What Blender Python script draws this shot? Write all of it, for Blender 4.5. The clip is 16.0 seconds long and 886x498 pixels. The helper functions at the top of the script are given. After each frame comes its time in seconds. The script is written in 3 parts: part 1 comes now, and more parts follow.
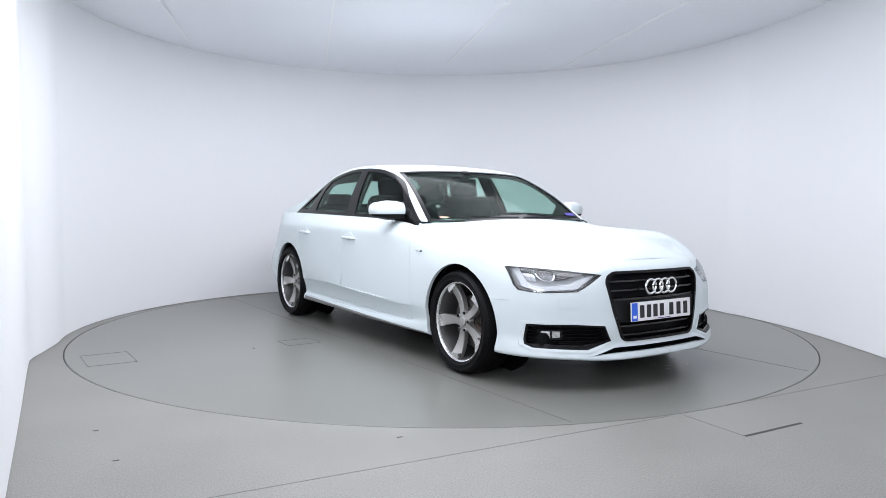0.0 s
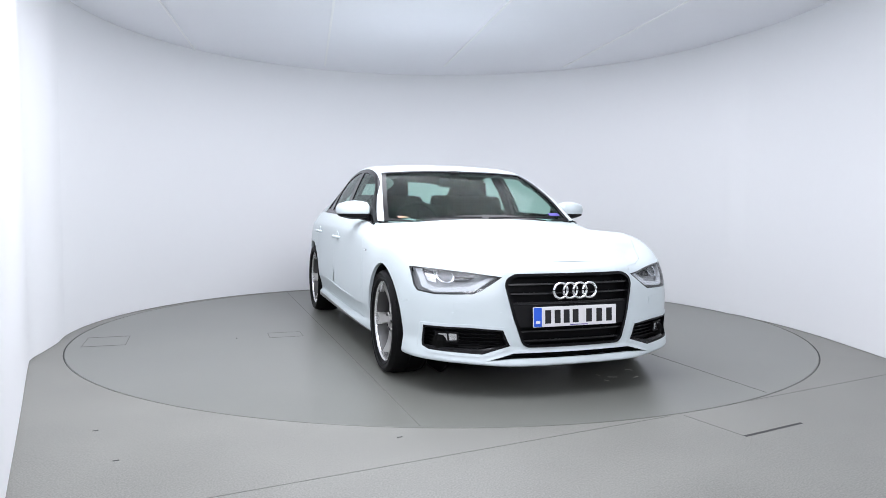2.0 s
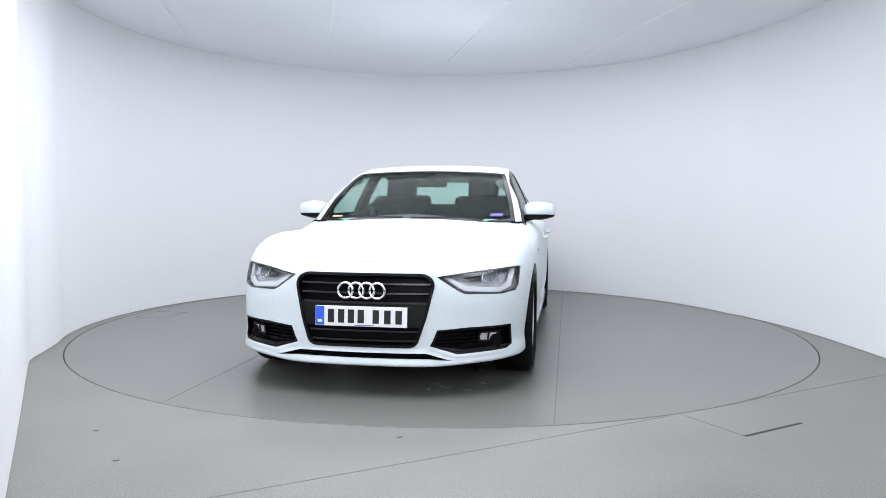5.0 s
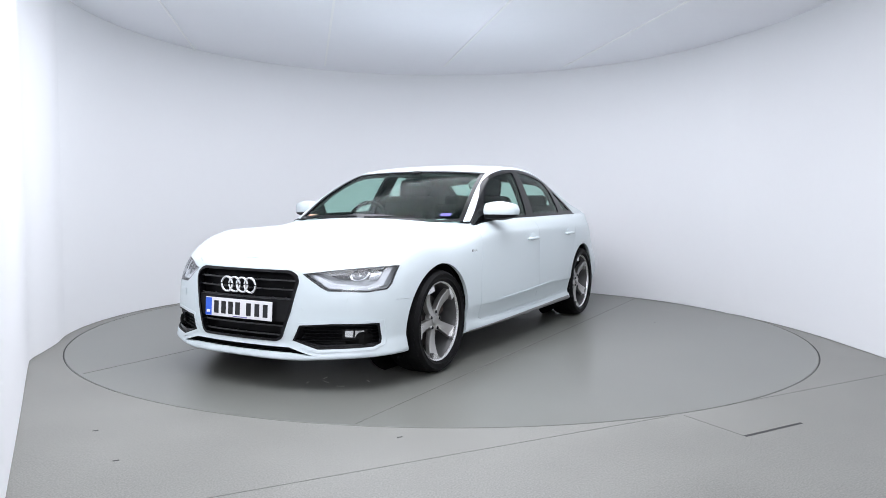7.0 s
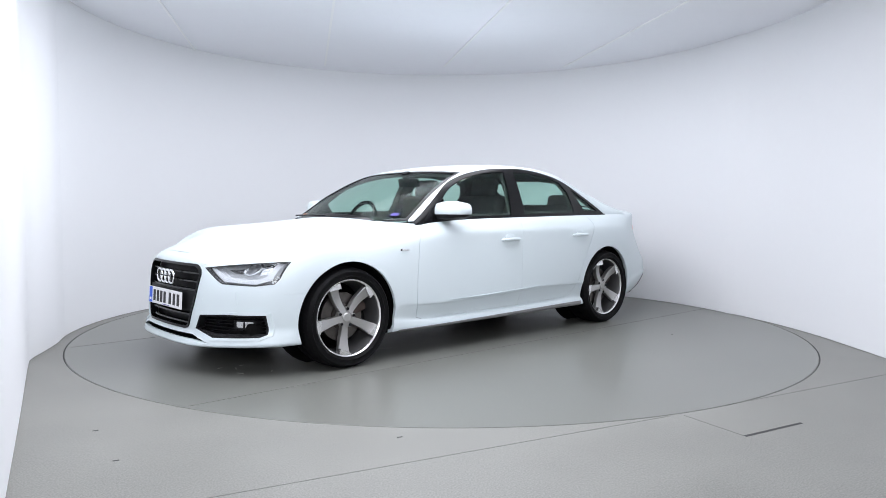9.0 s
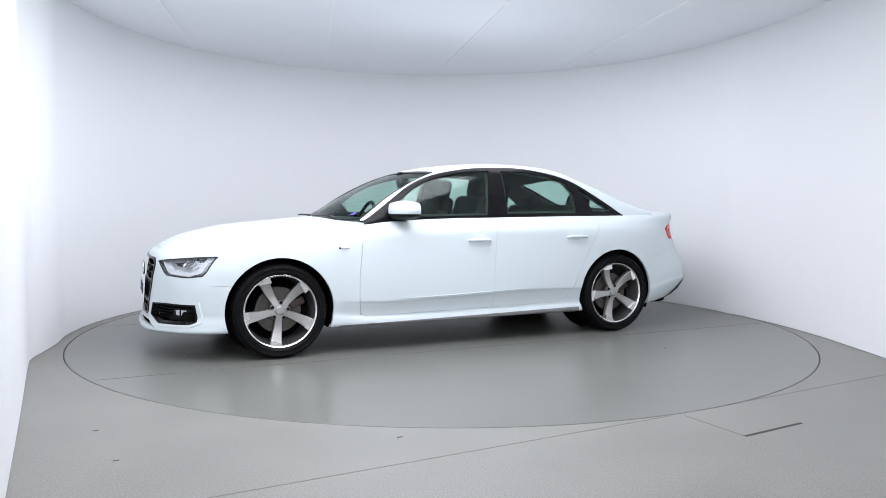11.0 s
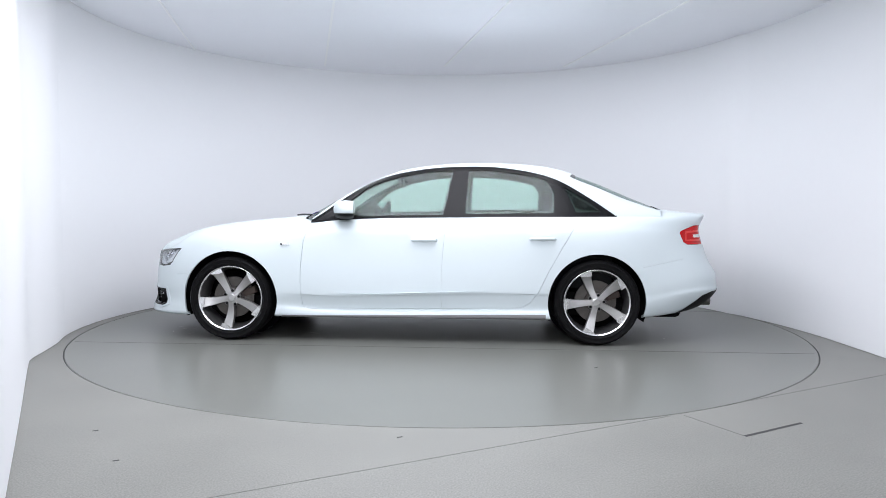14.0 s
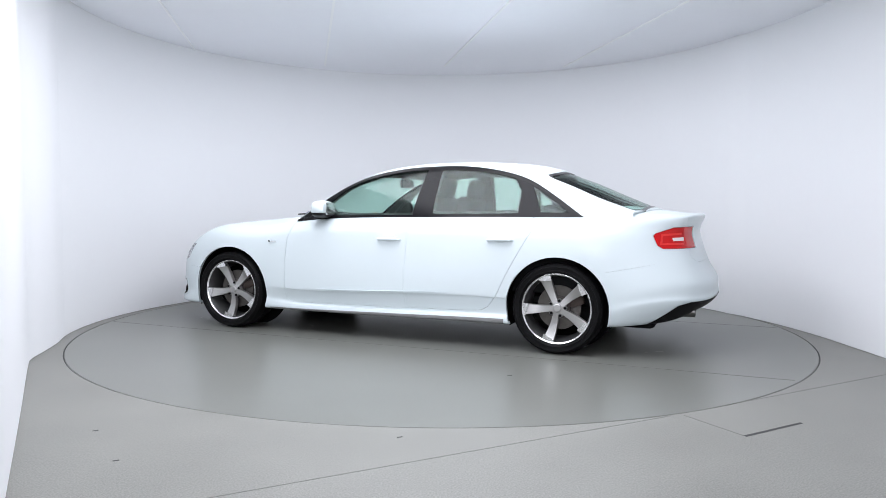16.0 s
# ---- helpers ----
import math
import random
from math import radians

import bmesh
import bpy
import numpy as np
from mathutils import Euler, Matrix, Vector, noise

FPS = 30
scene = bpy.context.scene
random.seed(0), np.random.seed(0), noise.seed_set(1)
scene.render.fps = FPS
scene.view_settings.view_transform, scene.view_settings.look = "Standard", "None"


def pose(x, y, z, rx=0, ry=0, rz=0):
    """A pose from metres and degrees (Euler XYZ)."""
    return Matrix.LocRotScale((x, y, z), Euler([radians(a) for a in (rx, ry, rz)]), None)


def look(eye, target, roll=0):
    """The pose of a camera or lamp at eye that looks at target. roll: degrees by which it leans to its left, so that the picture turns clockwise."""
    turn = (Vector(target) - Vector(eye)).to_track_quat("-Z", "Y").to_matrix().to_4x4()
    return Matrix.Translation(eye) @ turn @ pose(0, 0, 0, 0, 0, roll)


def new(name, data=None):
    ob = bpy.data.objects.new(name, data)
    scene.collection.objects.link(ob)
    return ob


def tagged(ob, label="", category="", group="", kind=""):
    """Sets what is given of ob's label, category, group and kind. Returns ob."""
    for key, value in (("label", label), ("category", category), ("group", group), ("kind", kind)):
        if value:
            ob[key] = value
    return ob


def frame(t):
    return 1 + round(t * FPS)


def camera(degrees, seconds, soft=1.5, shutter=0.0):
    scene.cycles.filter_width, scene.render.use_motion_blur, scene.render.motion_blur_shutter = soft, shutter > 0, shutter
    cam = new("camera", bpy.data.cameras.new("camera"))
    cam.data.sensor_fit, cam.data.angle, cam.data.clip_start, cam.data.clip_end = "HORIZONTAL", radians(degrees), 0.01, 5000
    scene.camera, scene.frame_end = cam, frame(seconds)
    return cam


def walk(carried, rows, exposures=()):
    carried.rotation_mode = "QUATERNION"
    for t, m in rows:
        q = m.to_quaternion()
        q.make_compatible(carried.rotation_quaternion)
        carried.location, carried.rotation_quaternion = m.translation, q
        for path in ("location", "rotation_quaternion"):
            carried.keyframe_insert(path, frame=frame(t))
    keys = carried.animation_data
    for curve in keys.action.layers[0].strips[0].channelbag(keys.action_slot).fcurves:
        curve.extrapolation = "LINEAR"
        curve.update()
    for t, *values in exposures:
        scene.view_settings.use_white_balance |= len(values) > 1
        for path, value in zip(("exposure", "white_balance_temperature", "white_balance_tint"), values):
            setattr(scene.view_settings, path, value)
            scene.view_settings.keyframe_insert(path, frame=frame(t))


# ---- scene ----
# ---- camera: stands still on a stand before the turntable ----
cam = camera(62.84, 16.0, soft=0.75)
EYE = Vector((0.0, -6.339, 1.0613))
YAW, PITCH, LEAN = radians(0.048), radians(3.551), 0.32
AIM = EYE + Vector((math.sin(YAW) * math.cos(PITCH), math.cos(YAW) * math.cos(PITCH), -math.sin(PITCH)))
walk(cam, [(0.0, look(EYE, AIM, LEAN)), (16.0, look(EYE, AIM, LEAN))])

# ---- world, ceiling light and added fill lights ----
world = bpy.data.worlds.new("studio_world")
scene.world = world
world.use_nodes = True
world.node_tree.nodes["Background"].inputs[0].default_value = (0.9, 0.93, 1.0, 1)
world.node_tree.nodes["Background"].inputs[1].default_value = 0.25


def soft_box(name, eye, target, sx, sy, watts, colour):
    data = bpy.data.lights.new(name, "AREA")
    data.shape, data.size, data.size_y, data.energy, data.color = "RECTANGLE", sx, sy, watts, colour
    ob = new(name, data)
    ob.matrix_world = look(eye, target)
    return ob


soft_box("ceiling_light_front", (-0.3, -2.2, 2.66), (-0.3, -2.19, 0), 3.2, 2.6, 104, (0.937, 0.950, 1.035))
# unseen soft boxes added behind the camera to brighten car sides and walls
soft_box("fill_light_left", (-0.5, -7.0, 1.9), (-0.6, 0, 1.2), 1.6, 1.3, 44, (0.937, 0.950, 1.035))
soft_box("fill_light_right", (2.3, -6.6, 1.9), (-0.6, 0, 1.2), 1.4, 1.3, 14, (0.937, 0.950, 1.035))
# added fill under the rear ceiling, where no lamp hangs
soft_box("rear_fill_light", (0.0, 0.3, 2.675), (0.0, 0.31, 0), 3.0, 1.6, 52, (0.937, 0.950, 1.035))
scene.view_settings.exposure = 0.22

# ---- materials ----
def mat(name, base, rough=0.5, metal=0.0, coat=0.0, var=0.0, scale=8.0, bump=0.0, bscale=120.0, rvar=0.0, spec=0.5, fine=22.0, wide=0.9, grain=0.5):
    """A surface with colour and gloss that vary at two scales, and a fine relief."""
    m = bpy.data.materials.new(name)
    m.use_nodes = True
    nt, b = m.node_tree, m.node_tree.nodes["Principled BSDF"]
    b.inputs["Base Color"].default_value = (*base, 1)
    b.inputs["Roughness"].default_value, b.inputs["Metallic"].default_value = rough, metal
    b.inputs["Coat Weight"].default_value, b.inputs["Coat Roughness"].default_value = coat, 0.03
    b.inputs["Specular IOR Level"].default_value = spec
    tc = nt.nodes.new("ShaderNodeTexCoord")

    def tex(s, detail=4.0):
        n = nt.nodes.new("ShaderNodeTexNoise")
        n.inputs["Scale"].default_value, n.inputs["Detail"].default_value = s, detail
        nt.links.new(tc.outputs["Object"], n.inputs["Vector"])
        return n.outputs["Fac"]

    def sum_of(a, k1, c, k2):
        m1 = nt.nodes.new("ShaderNodeMath"); m1.operation = "MULTIPLY_ADD"
        nt.links.new(a, m1.inputs[0]); m1.inputs[1].default_value = k1; m1.inputs[2].default_value = 0.5 - 0.5 * (k1 + k2)
        m2 = nt.nodes.new("ShaderNodeMath"); m2.operation = "MULTIPLY_ADD"
        nt.links.new(c, m2.inputs[0]); m2.inputs[1].default_value = k2; nt.links.new(m1.outputs[0], m2.inputs[2])
        return m2.outputs[0]

    if var or rvar:
        both = sum_of(tex(scale), wide, tex(scale * fine), grain)
    if var:
        r = nt.nodes.new("ShaderNodeMapRange")
        r.inputs["To Min"].default_value, r.inputs["To Max"].default_value = 1 - var, 1 + var
        nt.links.new(both, r.inputs["Value"])
        mix = nt.nodes.new("ShaderNodeVectorMath"); mix.operation = "SCALE"
        mix.inputs[0].default_value = base
        nt.links.new(r.outputs[0], mix.inputs["Scale"]); nt.links.new(mix.outputs[0], b.inputs["Base Color"])
    if rvar:
        r2 = nt.nodes.new("ShaderNodeMapRange")
        r2.inputs["To Min"].default_value, r2.inputs["To Max"].default_value = max(0.02, rough - rvar), rough + rvar
        nt.links.new(both, r2.inputs["Value"]); nt.links.new(r2.outputs[0], b.inputs["Roughness"])
    if bump:
        bp = nt.nodes.new("ShaderNodeBump")
        bp.inputs["Strength"].default_value, bp.inputs["Distance"].default_value = bump, 0.002
        nt.links.new(tex(bscale, 6), bp.inputs["Height"]); nt.links.new(bp.outputs[0], b.inputs["Normal"])
    return m


def glass(name, tint, rough=0.0, low=0.032):
    """Thin pane: a tinted see-through sheet with a mirror-like skin."""
    m = bpy.data.materials.new(name)
    m.use_nodes = True
    nt = m.node_tree
    nt.nodes.remove(nt.nodes["Principled BSDF"])
    out = nt.nodes["Material Output"]
    t, g, mx, lw, pw, fr = (nt.nodes.new(k) for k in ("ShaderNodeBsdfTransparent", "ShaderNodeBsdfGlossy", "ShaderNodeMixShader", "ShaderNodeLayerWeight", "ShaderNodeMath", "ShaderNodeMapRange"))
    t.inputs[0].default_value = (*tint, 1)
    g.inputs["Roughness"].default_value = rough
    lw.inputs[0].default_value = 0.5
    pw.operation, pw.inputs[1].default_value = "POWER", 8.0
    fr.inputs["To Min"].default_value, fr.inputs["To Max"].default_value = low, 0.8
    nt.links.new(lw.outputs["Facing"], pw.inputs[0]); nt.links.new(pw.outputs[0], fr.inputs["Value"])
    nt.links.new(fr.outputs[0], mx.inputs[0]); nt.links.new(t.outputs[0], mx.inputs[1]); nt.links.new(g.outputs[0], mx.inputs[2])
    nt.links.new(mx.outputs[0], out.inputs[0])
    return m


WALL = mat("white_wall_paint", (0.815, 0.825, 0.838), 0.75, var=0.012, scale=0.8, bump=0.15, bscale=60)
CEIL = mat("stretched_ceiling_fabric", (0.92, 0.925, 0.965), 0.8, var=0.02, scale=0.6)
FLOOR = mat("grey_floor_paint", (0.214, 0.213, 0.194), 0.45, var=0.62, scale=2.4, bump=0.25, bscale=110, fine=58, wide=0.22, grain=1.1)
DISC = mat("smooth_grey_turntable_paint", (0.170, 0.174, 0.156), 0.30, var=0.2, scale=0.9, fine=110, wide=0.5, grain=0.4)
PIPE = mat("dark_exhaust_steel", (0.16, 0.155, 0.15), 0.3, metal=1.0)
GAP = mat("dark_joint", (0.05, 0.05, 0.05), 0.8)
SEAM = mat("filled_joint", (0.148, 0.150, 0.135), 0.5)
FLECK = mat("pale_floor_scratch", (0.50, 0.50, 0.48), 0.6)
# paler than the ceiling fabric: light caught by the welt is in the colour
SEAM_W = mat("lit_seam_welt", (0.96, 0.96, 0.97), 0.35)
PAINT = mat("white_car_paint", (0.635, 0.705, 0.725), 0.45, coat=0.4, spec=0.35)
PAINT.node_tree.nodes["Principled BSDF"].inputs["Coat Roughness"].default_value = 0.16
BLACK = mat("gloss_black_trim", (0.006, 0.006, 0.007), 0.2, spec=0.2)
SATIN = mat("satin_black_trim", (0.010, 0.010, 0.011), 0.42, bump=0.05, spec=0.12)
GRILLE = mat("black_grille_plastic", (0.005, 0.005, 0.006), 0.35, spec=0.06)
BAR = mat("grille_bar_gloss", (0.012, 0.012, 0.013), 0.25, spec=0.45)
RUBBER = mat("tyre_rubber", (0.006, 0.006, 0.0065), 0.5, var=0.2, scale=12, bump=0.3, spec=0.09)
RIM = mat("titanium_grey_alloy", (0.45, 0.445, 0.435), 0.40, metal=0.85, rvar=0.05)
POLISH = mat("polished_alloy", (0.80, 0.80, 0.80), 0.22, metal=0.9)
BARREL = mat("dark_alloy_barrel", (0.09, 0.09, 0.09), 0.45, metal=0.6)
STEEL = mat("brake_disc_steel", (0.10, 0.092, 0.085), 0.42, metal=0.8, var=0.3, scale=30)
RUST = mat("rusty_caliper", (0.045, 0.030, 0.024), 0.7, var=0.3, scale=30)
CHROME = mat("chrome", (0.86, 0.87, 0.88), 0.24, metal=1.0)
LINING = mat("dark_cabin_trim", (0.010, 0.0105, 0.011), 0.75, bump=0.2, spec=0.08)
SEAT = mat("black_leather_seat", (0.009, 0.009, 0.010), 0.5, bump=0.2, bscale=200, spec=0.12)
HEADLIN = mat("grey_headlining", (0.05, 0.05, 0.049), 0.9, bump=0.2, spec=0.1)
UNDER = mat("underbody_black", (0.006, 0.006, 0.006), 0.8, spec=0.05)
RED = mat("red_tail_lens", (0.56, 0.006, 0.008), 0.18, spec=0.25)
RED_GUIDE = mat("red_light_guide", (0.72, 0.035, 0.03), 0.3, spec=0.25)
WHITE_LENS = mat("white_lens", (0.75, 0.74, 0.74), 0.15, coat=1.0)
LAMP_SILVER = mat("lamp_reflector_silver", (0.72, 0.73, 0.75), 0.22, metal=0.85)
LAMP_GREY = mat("lamp_housing_grey", (0.58, 0.59, 0.60), 0.35)
PROJ = mat("projector_glass", (0.14, 0.145, 0.155), 0.12)
SILL = mat("grey_sill_trim", (0.20, 0.20, 0.20), 0.45)
LAMP_DARK = mat("lamp_bezel_dark", (0.03, 0.031, 0.033), 0.3)
DRL = mat("light_guide_white", (0.74, 0.76, 0.78), 0.3)
PLATE = mat("white_plate", (0.86, 0.86, 0.87), 0.35)
BLUE = mat("plate_blue", (0.02, 0.12, 0.72), 0.4)
INK = mat("black_ink", (0.008, 0.008, 0.01), 0.5)
VIOLET = mat("violet_sticker", (0.07, 0.055, 0.32), 0.5)
ORANGE = mat("orange_white_sticker", (0.75, 0.40, 0.28), 0.5)
GLASS = glass("green_tinted_glass", (0.835, 0.935, 0.897))
SCREEN_GLASS = glass("green_tinted_windscreen", (0.80, 0.905, 0.87), low=0.007)
CLEAR = glass("clear_lens", (0.93, 0.94, 0.95))

# ---- mesh helpers ----
def mesh_of(name, bm, material, smooth=True, angle=32):
    me = bpy.data.meshes.new(name)
    bmesh.ops.recalc_face_normals(bm, faces=bm.faces)
    bm.to_mesh(me)
    bm.free()
    return finish(me, material, smooth, angle)


def finish(me, material, smooth=True, angle=32):
    me.materials.clear()
    me.materials.append(material)
    if smooth:
        me.polygons.foreach_set("use_smooth", [True] * len(me.polygons))
        me.set_sharp_from_angle(angle=radians(angle))
    return me


def part(name, bm, material, parent=None, label="", smooth=True, angle=32):
    """Links a bmesh or a mesh as one object under a thing or a part."""
    me = mesh_of(name, bm, material, smooth, angle) if isinstance(bm, bmesh.types.BMesh) else finish(bm, material, smooth, angle)
    ob = new(name, me)
    ob.parent = parent
    if label:
        tagged(ob, label)
    return ob


def box(sx, sy, sz, m=None, bevel=0.0, seg=2, bm=None):
    bm = bm or bmesh.new()
    r = bmesh.ops.create_cube(bm, size=1.0, matrix=(m or Matrix()) @ Matrix.Diagonal((sx, sy, sz, 1)))
    if bevel:
        edges = {e for v in r["verts"] for e in v.link_edges}
        bmesh.ops.bevel(bm, geom=list(edges), offset=bevel, segments=seg, affect="EDGES", profile=0.5)
    return bm


def lathe(profile, n=64, m=None, bm=None, closed=False):
    """Turns a profile of (radius, height) round the local z axis."""
    bm = bm or bmesh.new()
    m = m or Matrix()
    rings = []
    for r, h in profile:
        rings.append([bm.verts.new(m @ Vector((r * math.cos(2 * math.pi * k / n), r * math.sin(2 * math.pi * k / n), h))) for k in range(n)])
    pairs = list(zip(rings, rings[1:])) + ([(rings[-1], rings[0])] if closed else [])
    for a, b in pairs:
        for k in range(n):
            bm.faces.new((a[k], a[(k + 1) % n], b[(k + 1) % n], b[k]))
    if not closed:
        if profile[0][0] > 1e-4:
            bm.faces.new(rings[0][::-1])
        if profile[-1][0] > 1e-4:
            bm.faces.new(rings[-1])
    bmesh.ops.remove_doubles(bm, verts=bm.verts, dist=1e-5)
    return bm


def prism(poly, axis, lo, hi, bm=None):
    """A closed prism over a polygon: axis 1 takes (x, z), axis 0 takes (y, z), axis 2 takes (x, y)."""
    bm = bm or bmesh.new()
    def at(a, b, c):
        return {0: (c, a, b), 1: (a, c, b), 2: (a, b, c)}[axis]
    v0 = [bm.verts.new(at(a, b, lo)) for a, b in poly]
    v1 = [bm.verts.new(at(a, b, hi)) for a, b in poly]
    n = len(poly)
    bm.faces.new(v0); bm.faces.new(v1[::-1])
    for k in range(n):
        bm.faces.new((v0[k], v1[k], v1[(k + 1) % n], v0[(k + 1) % n]))
    bmesh.ops.recalc_face_normals(bm, faces=bm.faces)
    return bm


def grow(poly, d):
    """The polygon with each side moved outwards by d (inwards where d < 0)."""
    area = sum(a[0] * b[1] - b[0] * a[1] for a, b in zip(poly, poly[1:] + poly[:1]))
    s = 1 if area > 0 else -1
    out = []
    for k in range(len(poly)):
        p, c, q = Vector(poly[k - 1]), Vector(poly[k]), Vector(poly[(k + 1) % len(poly)])
        e1, e2 = (c - p).normalized(), (q - c).normalized()
        n1, n2 = Vector((e1.y, -e1.x)) * s, Vector((e2.y, -e2.x)) * s
        b = n1 + n2
        out.append(tuple(c + b * (d / max(0.35, b.dot(n1)))))
    return out


def rounded(poly, r, n=4):
    """The polygon with its corners cut round by about r."""
    out = []
    for k in range(len(poly)):
        p, c, q = Vector(poly[k - 1]), Vector(poly[k]), Vector(poly[(k + 1) % len(poly)])
        a = c + (p - c).normalized() * min(r, (p - c).length * 0.45)
        b = c + (q - c).normalized() * min(r, (q - c).length * 0.45)
        for i in range(n + 1):
            t = i / n
            out.append(tuple(a * (1 - t) ** 2 + c * 2 * t * (1 - t) + b * t * t))
    return out


def mirrored(poly):
    return [(-a, b) for a, b in poly][::-1]


def as_mesh(bm):
    me = bpy.data.meshes.new("work")
    bmesh.ops.recalc_face_normals(bm, faces=bm.faces)
    bm.to_mesh(me); bm.free()
    return me


def cut(me, tools, op="DIFFERENCE"):
    """A new mesh: me with each of the tool meshes taken away, or only what lies in the tool."""
    for tool in tools if isinstance(tools, (list, tuple)) else [tools]:
        tool = as_mesh(tool) if isinstance(tool, bmesh.types.BMesh) else tool
        a, b = new("work", me), new("tool", tool)
        mod = a.modifiers.new("cut", "BOOLEAN")
        mod.operation, mod.object, mod.solver = op, b, "MANIFOLD"
        me = bpy.data.meshes.new_from_object(a.evaluated_get(bpy.context.evaluated_depsgraph_get()))
        if len(me.polygons) == 0:
            mod.solver = "EXACT"
            me = bpy.data.meshes.new_from_object(a.evaluated_get(bpy.context.evaluated_depsgraph_get()))
        bpy.data.objects.remove(a); bpy.data.objects.remove(b)
    return me


def spline(keys, t):
    """Smooth values through rows (t, values...) at t."""
    k = 0
    while k < len(keys) - 2 and t > keys[k + 1][0]:
        k += 1
    p1, p2 = np.array(keys[k], float), np.array(keys[k + 1], float)
    p0 = np.array(keys[k - 1], float) if k > 0 else 2 * p1 - p2
    p3 = np.array(keys[k + 2], float) if k + 2 < len(keys) else 2 * p2 - p1
    h = p2[0] - p1[0]
    u = (t - p1[0]) / h
    m1, m2 = (p2[1:] - p0[1:]) / (p2[0] - p0[0]) * h, (p3[1:] - p1[1:]) / (p3[0] - p1[0]) * h
    return (2 * u**3 - 3 * u**2 + 1) * p1[1:] + (u**3 - 2 * u**2 + u) * m1 + (3 * u**2 - 2 * u**3) * p2[1:] + (u**3 - u**2) * m2


def tube(points, r, n=10, closed=False, bm=None, m=None):
    """A round bar along points."""
    bm = bm or bmesh.new()
    pts = [Vector(p) for p in points]
    if m:
        pts = [m @ p for p in pts]
    rings = []
    for k, p in enumerate(pts):
        a = pts[k - 1] if k or closed else p
        b = pts[(k + 1) % len(pts)] if k + 1 < len(pts) or closed else p
        q = (b - a).to_track_quat("Z", "Y")
        rr = r[k] if isinstance(r, (list, tuple)) else r
        rings.append([bm.verts.new(p + q @ Vector((rr * math.cos(2 * math.pi * i / n), rr * math.sin(2 * math.pi * i / n), 0))) for i in range(n)])
    for a, b in list(zip(rings, rings[1:])) + ([(rings[-1], rings[0])] if closed else []):
        for i in range(n):
            bm.faces.new((a[i], a[(i + 1) % n], b[(i + 1) % n], b[i]))
    if not closed:
        bm.faces.new(rings[0][::-1]); bm.faces.new(rings[-1])
    return bm


# ---- the room: a white drum with a turntable let into the floor ----
R_DISC, R_WALL, H_ROOM = 2.953, 2.98, 2.69
right_bend = [(0, 3.11, -7.6), (1, 3.11, -4.0), (2, 3.10, -1.6), (3, 3.09, -0.9), (4, 3.07, -0.40), (5, 3.00, 0.10), (6, 2.87, 0.62)]
left_bend = [(0, -2.98, -0.66), (1, -2.885, -0.95), (2, -2.82, -1.24), (3, -2.765, -1.50), (4, -2.655, -1.74), (5, -2.10, -2.78), (6, -1.55, -3.82)]
plan = [tuple(spline(right_bend, 6 * k / 40)) for k in range(41)]
for k in range(1, 96):
    t = radians(12.4 + k * (192.4 - 12.4) / 96)
    plan.append((-0.07 + R_WALL * math.cos(t), -0.02 + R_WALL * math.sin(t)))
ARC_END = len(plan)
plan += [tuple(spline(left_bend, 6 * k / 40)) for k in range(41)] + [(-1.50, -4.0), (-1.50, -7.6)]


def wall_from(name, pts, z0, z1, thick, label):
    bm = bmesh.new()
    n = len(pts)
    v = []
    for k, p in enumerate(pts):
        a, b = Vector(pts[max(0, k - 1)]), Vector(pts[min(n - 1, k + 1)])
        d = (b - a).normalized()
        o = Vector((d.y, -d.x)) * thick
        v.append([bm.verts.new((p[0], p[1], z0)), bm.verts.new((p[0], p[1], z1)), bm.verts.new((p[0] + o.x, p[1] + o.y, z1)), bm.verts.new((p[0] + o.x, p[1] + o.y, z0))])
    for a, b in zip(v, v[1:]):
        for i in range(4):
            bm.faces.new((a[i], a[(i + 1) % 4], b[(i + 1) % 4], b[i]))
    bm.faces.new(v[0]); bm.faces.new(v[-1][::-1])
    ob = part(name, bm, WALL, None, angle=25)
    return tagged(ob, label, "wall", kind="structure")


wall_from("wall_curved", plan[:ARC_END + 1], 0.004, H_ROOM, 0.15, "smooth curved white studio wall with a soft sheen")
wall_from("wall_side", plan[ARC_END:], 0.004, H_ROOM, 0.15, "bright white angled wing wall of the studio")
# unseen wall added behind the camera; keeps the world light out
wall_from("unseen_wall_behind", [(-1.65, -7.6), (3.24, -7.6)], 0.004, H_ROOM, 0.15, "unseen plain white wall added to close the studio")

bm = bmesh.new()
bm2 = box(14, 14, 0.2, pose(0, -1.5, -0.1))
flo = cut(as_mesh(bm2), lathe([(R_DISC + 0.009, -0.05), (R_DISC + 0.009, 0.1)], 256))
bm.free()
tagged(part("floor", flo, FLOOR, None, smooth=False), "pale grey painted concrete studio floor, slightly scuffed", "floor", kind="structure")
tagged(part("ceiling", box(14, 14, 0.1, pose(0, -1.5, H_ROOM + 0.05)), CEIL, None, smooth=False), "white stretched studio ceiling with welded seams", "ceiling", kind="structure")
# ---- turntable ----
def line_on_floor(name, a, b, width, z, material, parent, label=""):
    a, b = Vector((*a, z)), Vector((*b, z))
    d = (b - a)
    m = Matrix.Translation((a + b) / 2) @ pose(0, 0, 0, 0, 0, math.degrees(math.atan2(d.y, d.x)))
    return part(name, box(d.length, width, 0.002, m), material, parent, label, smooth=False)


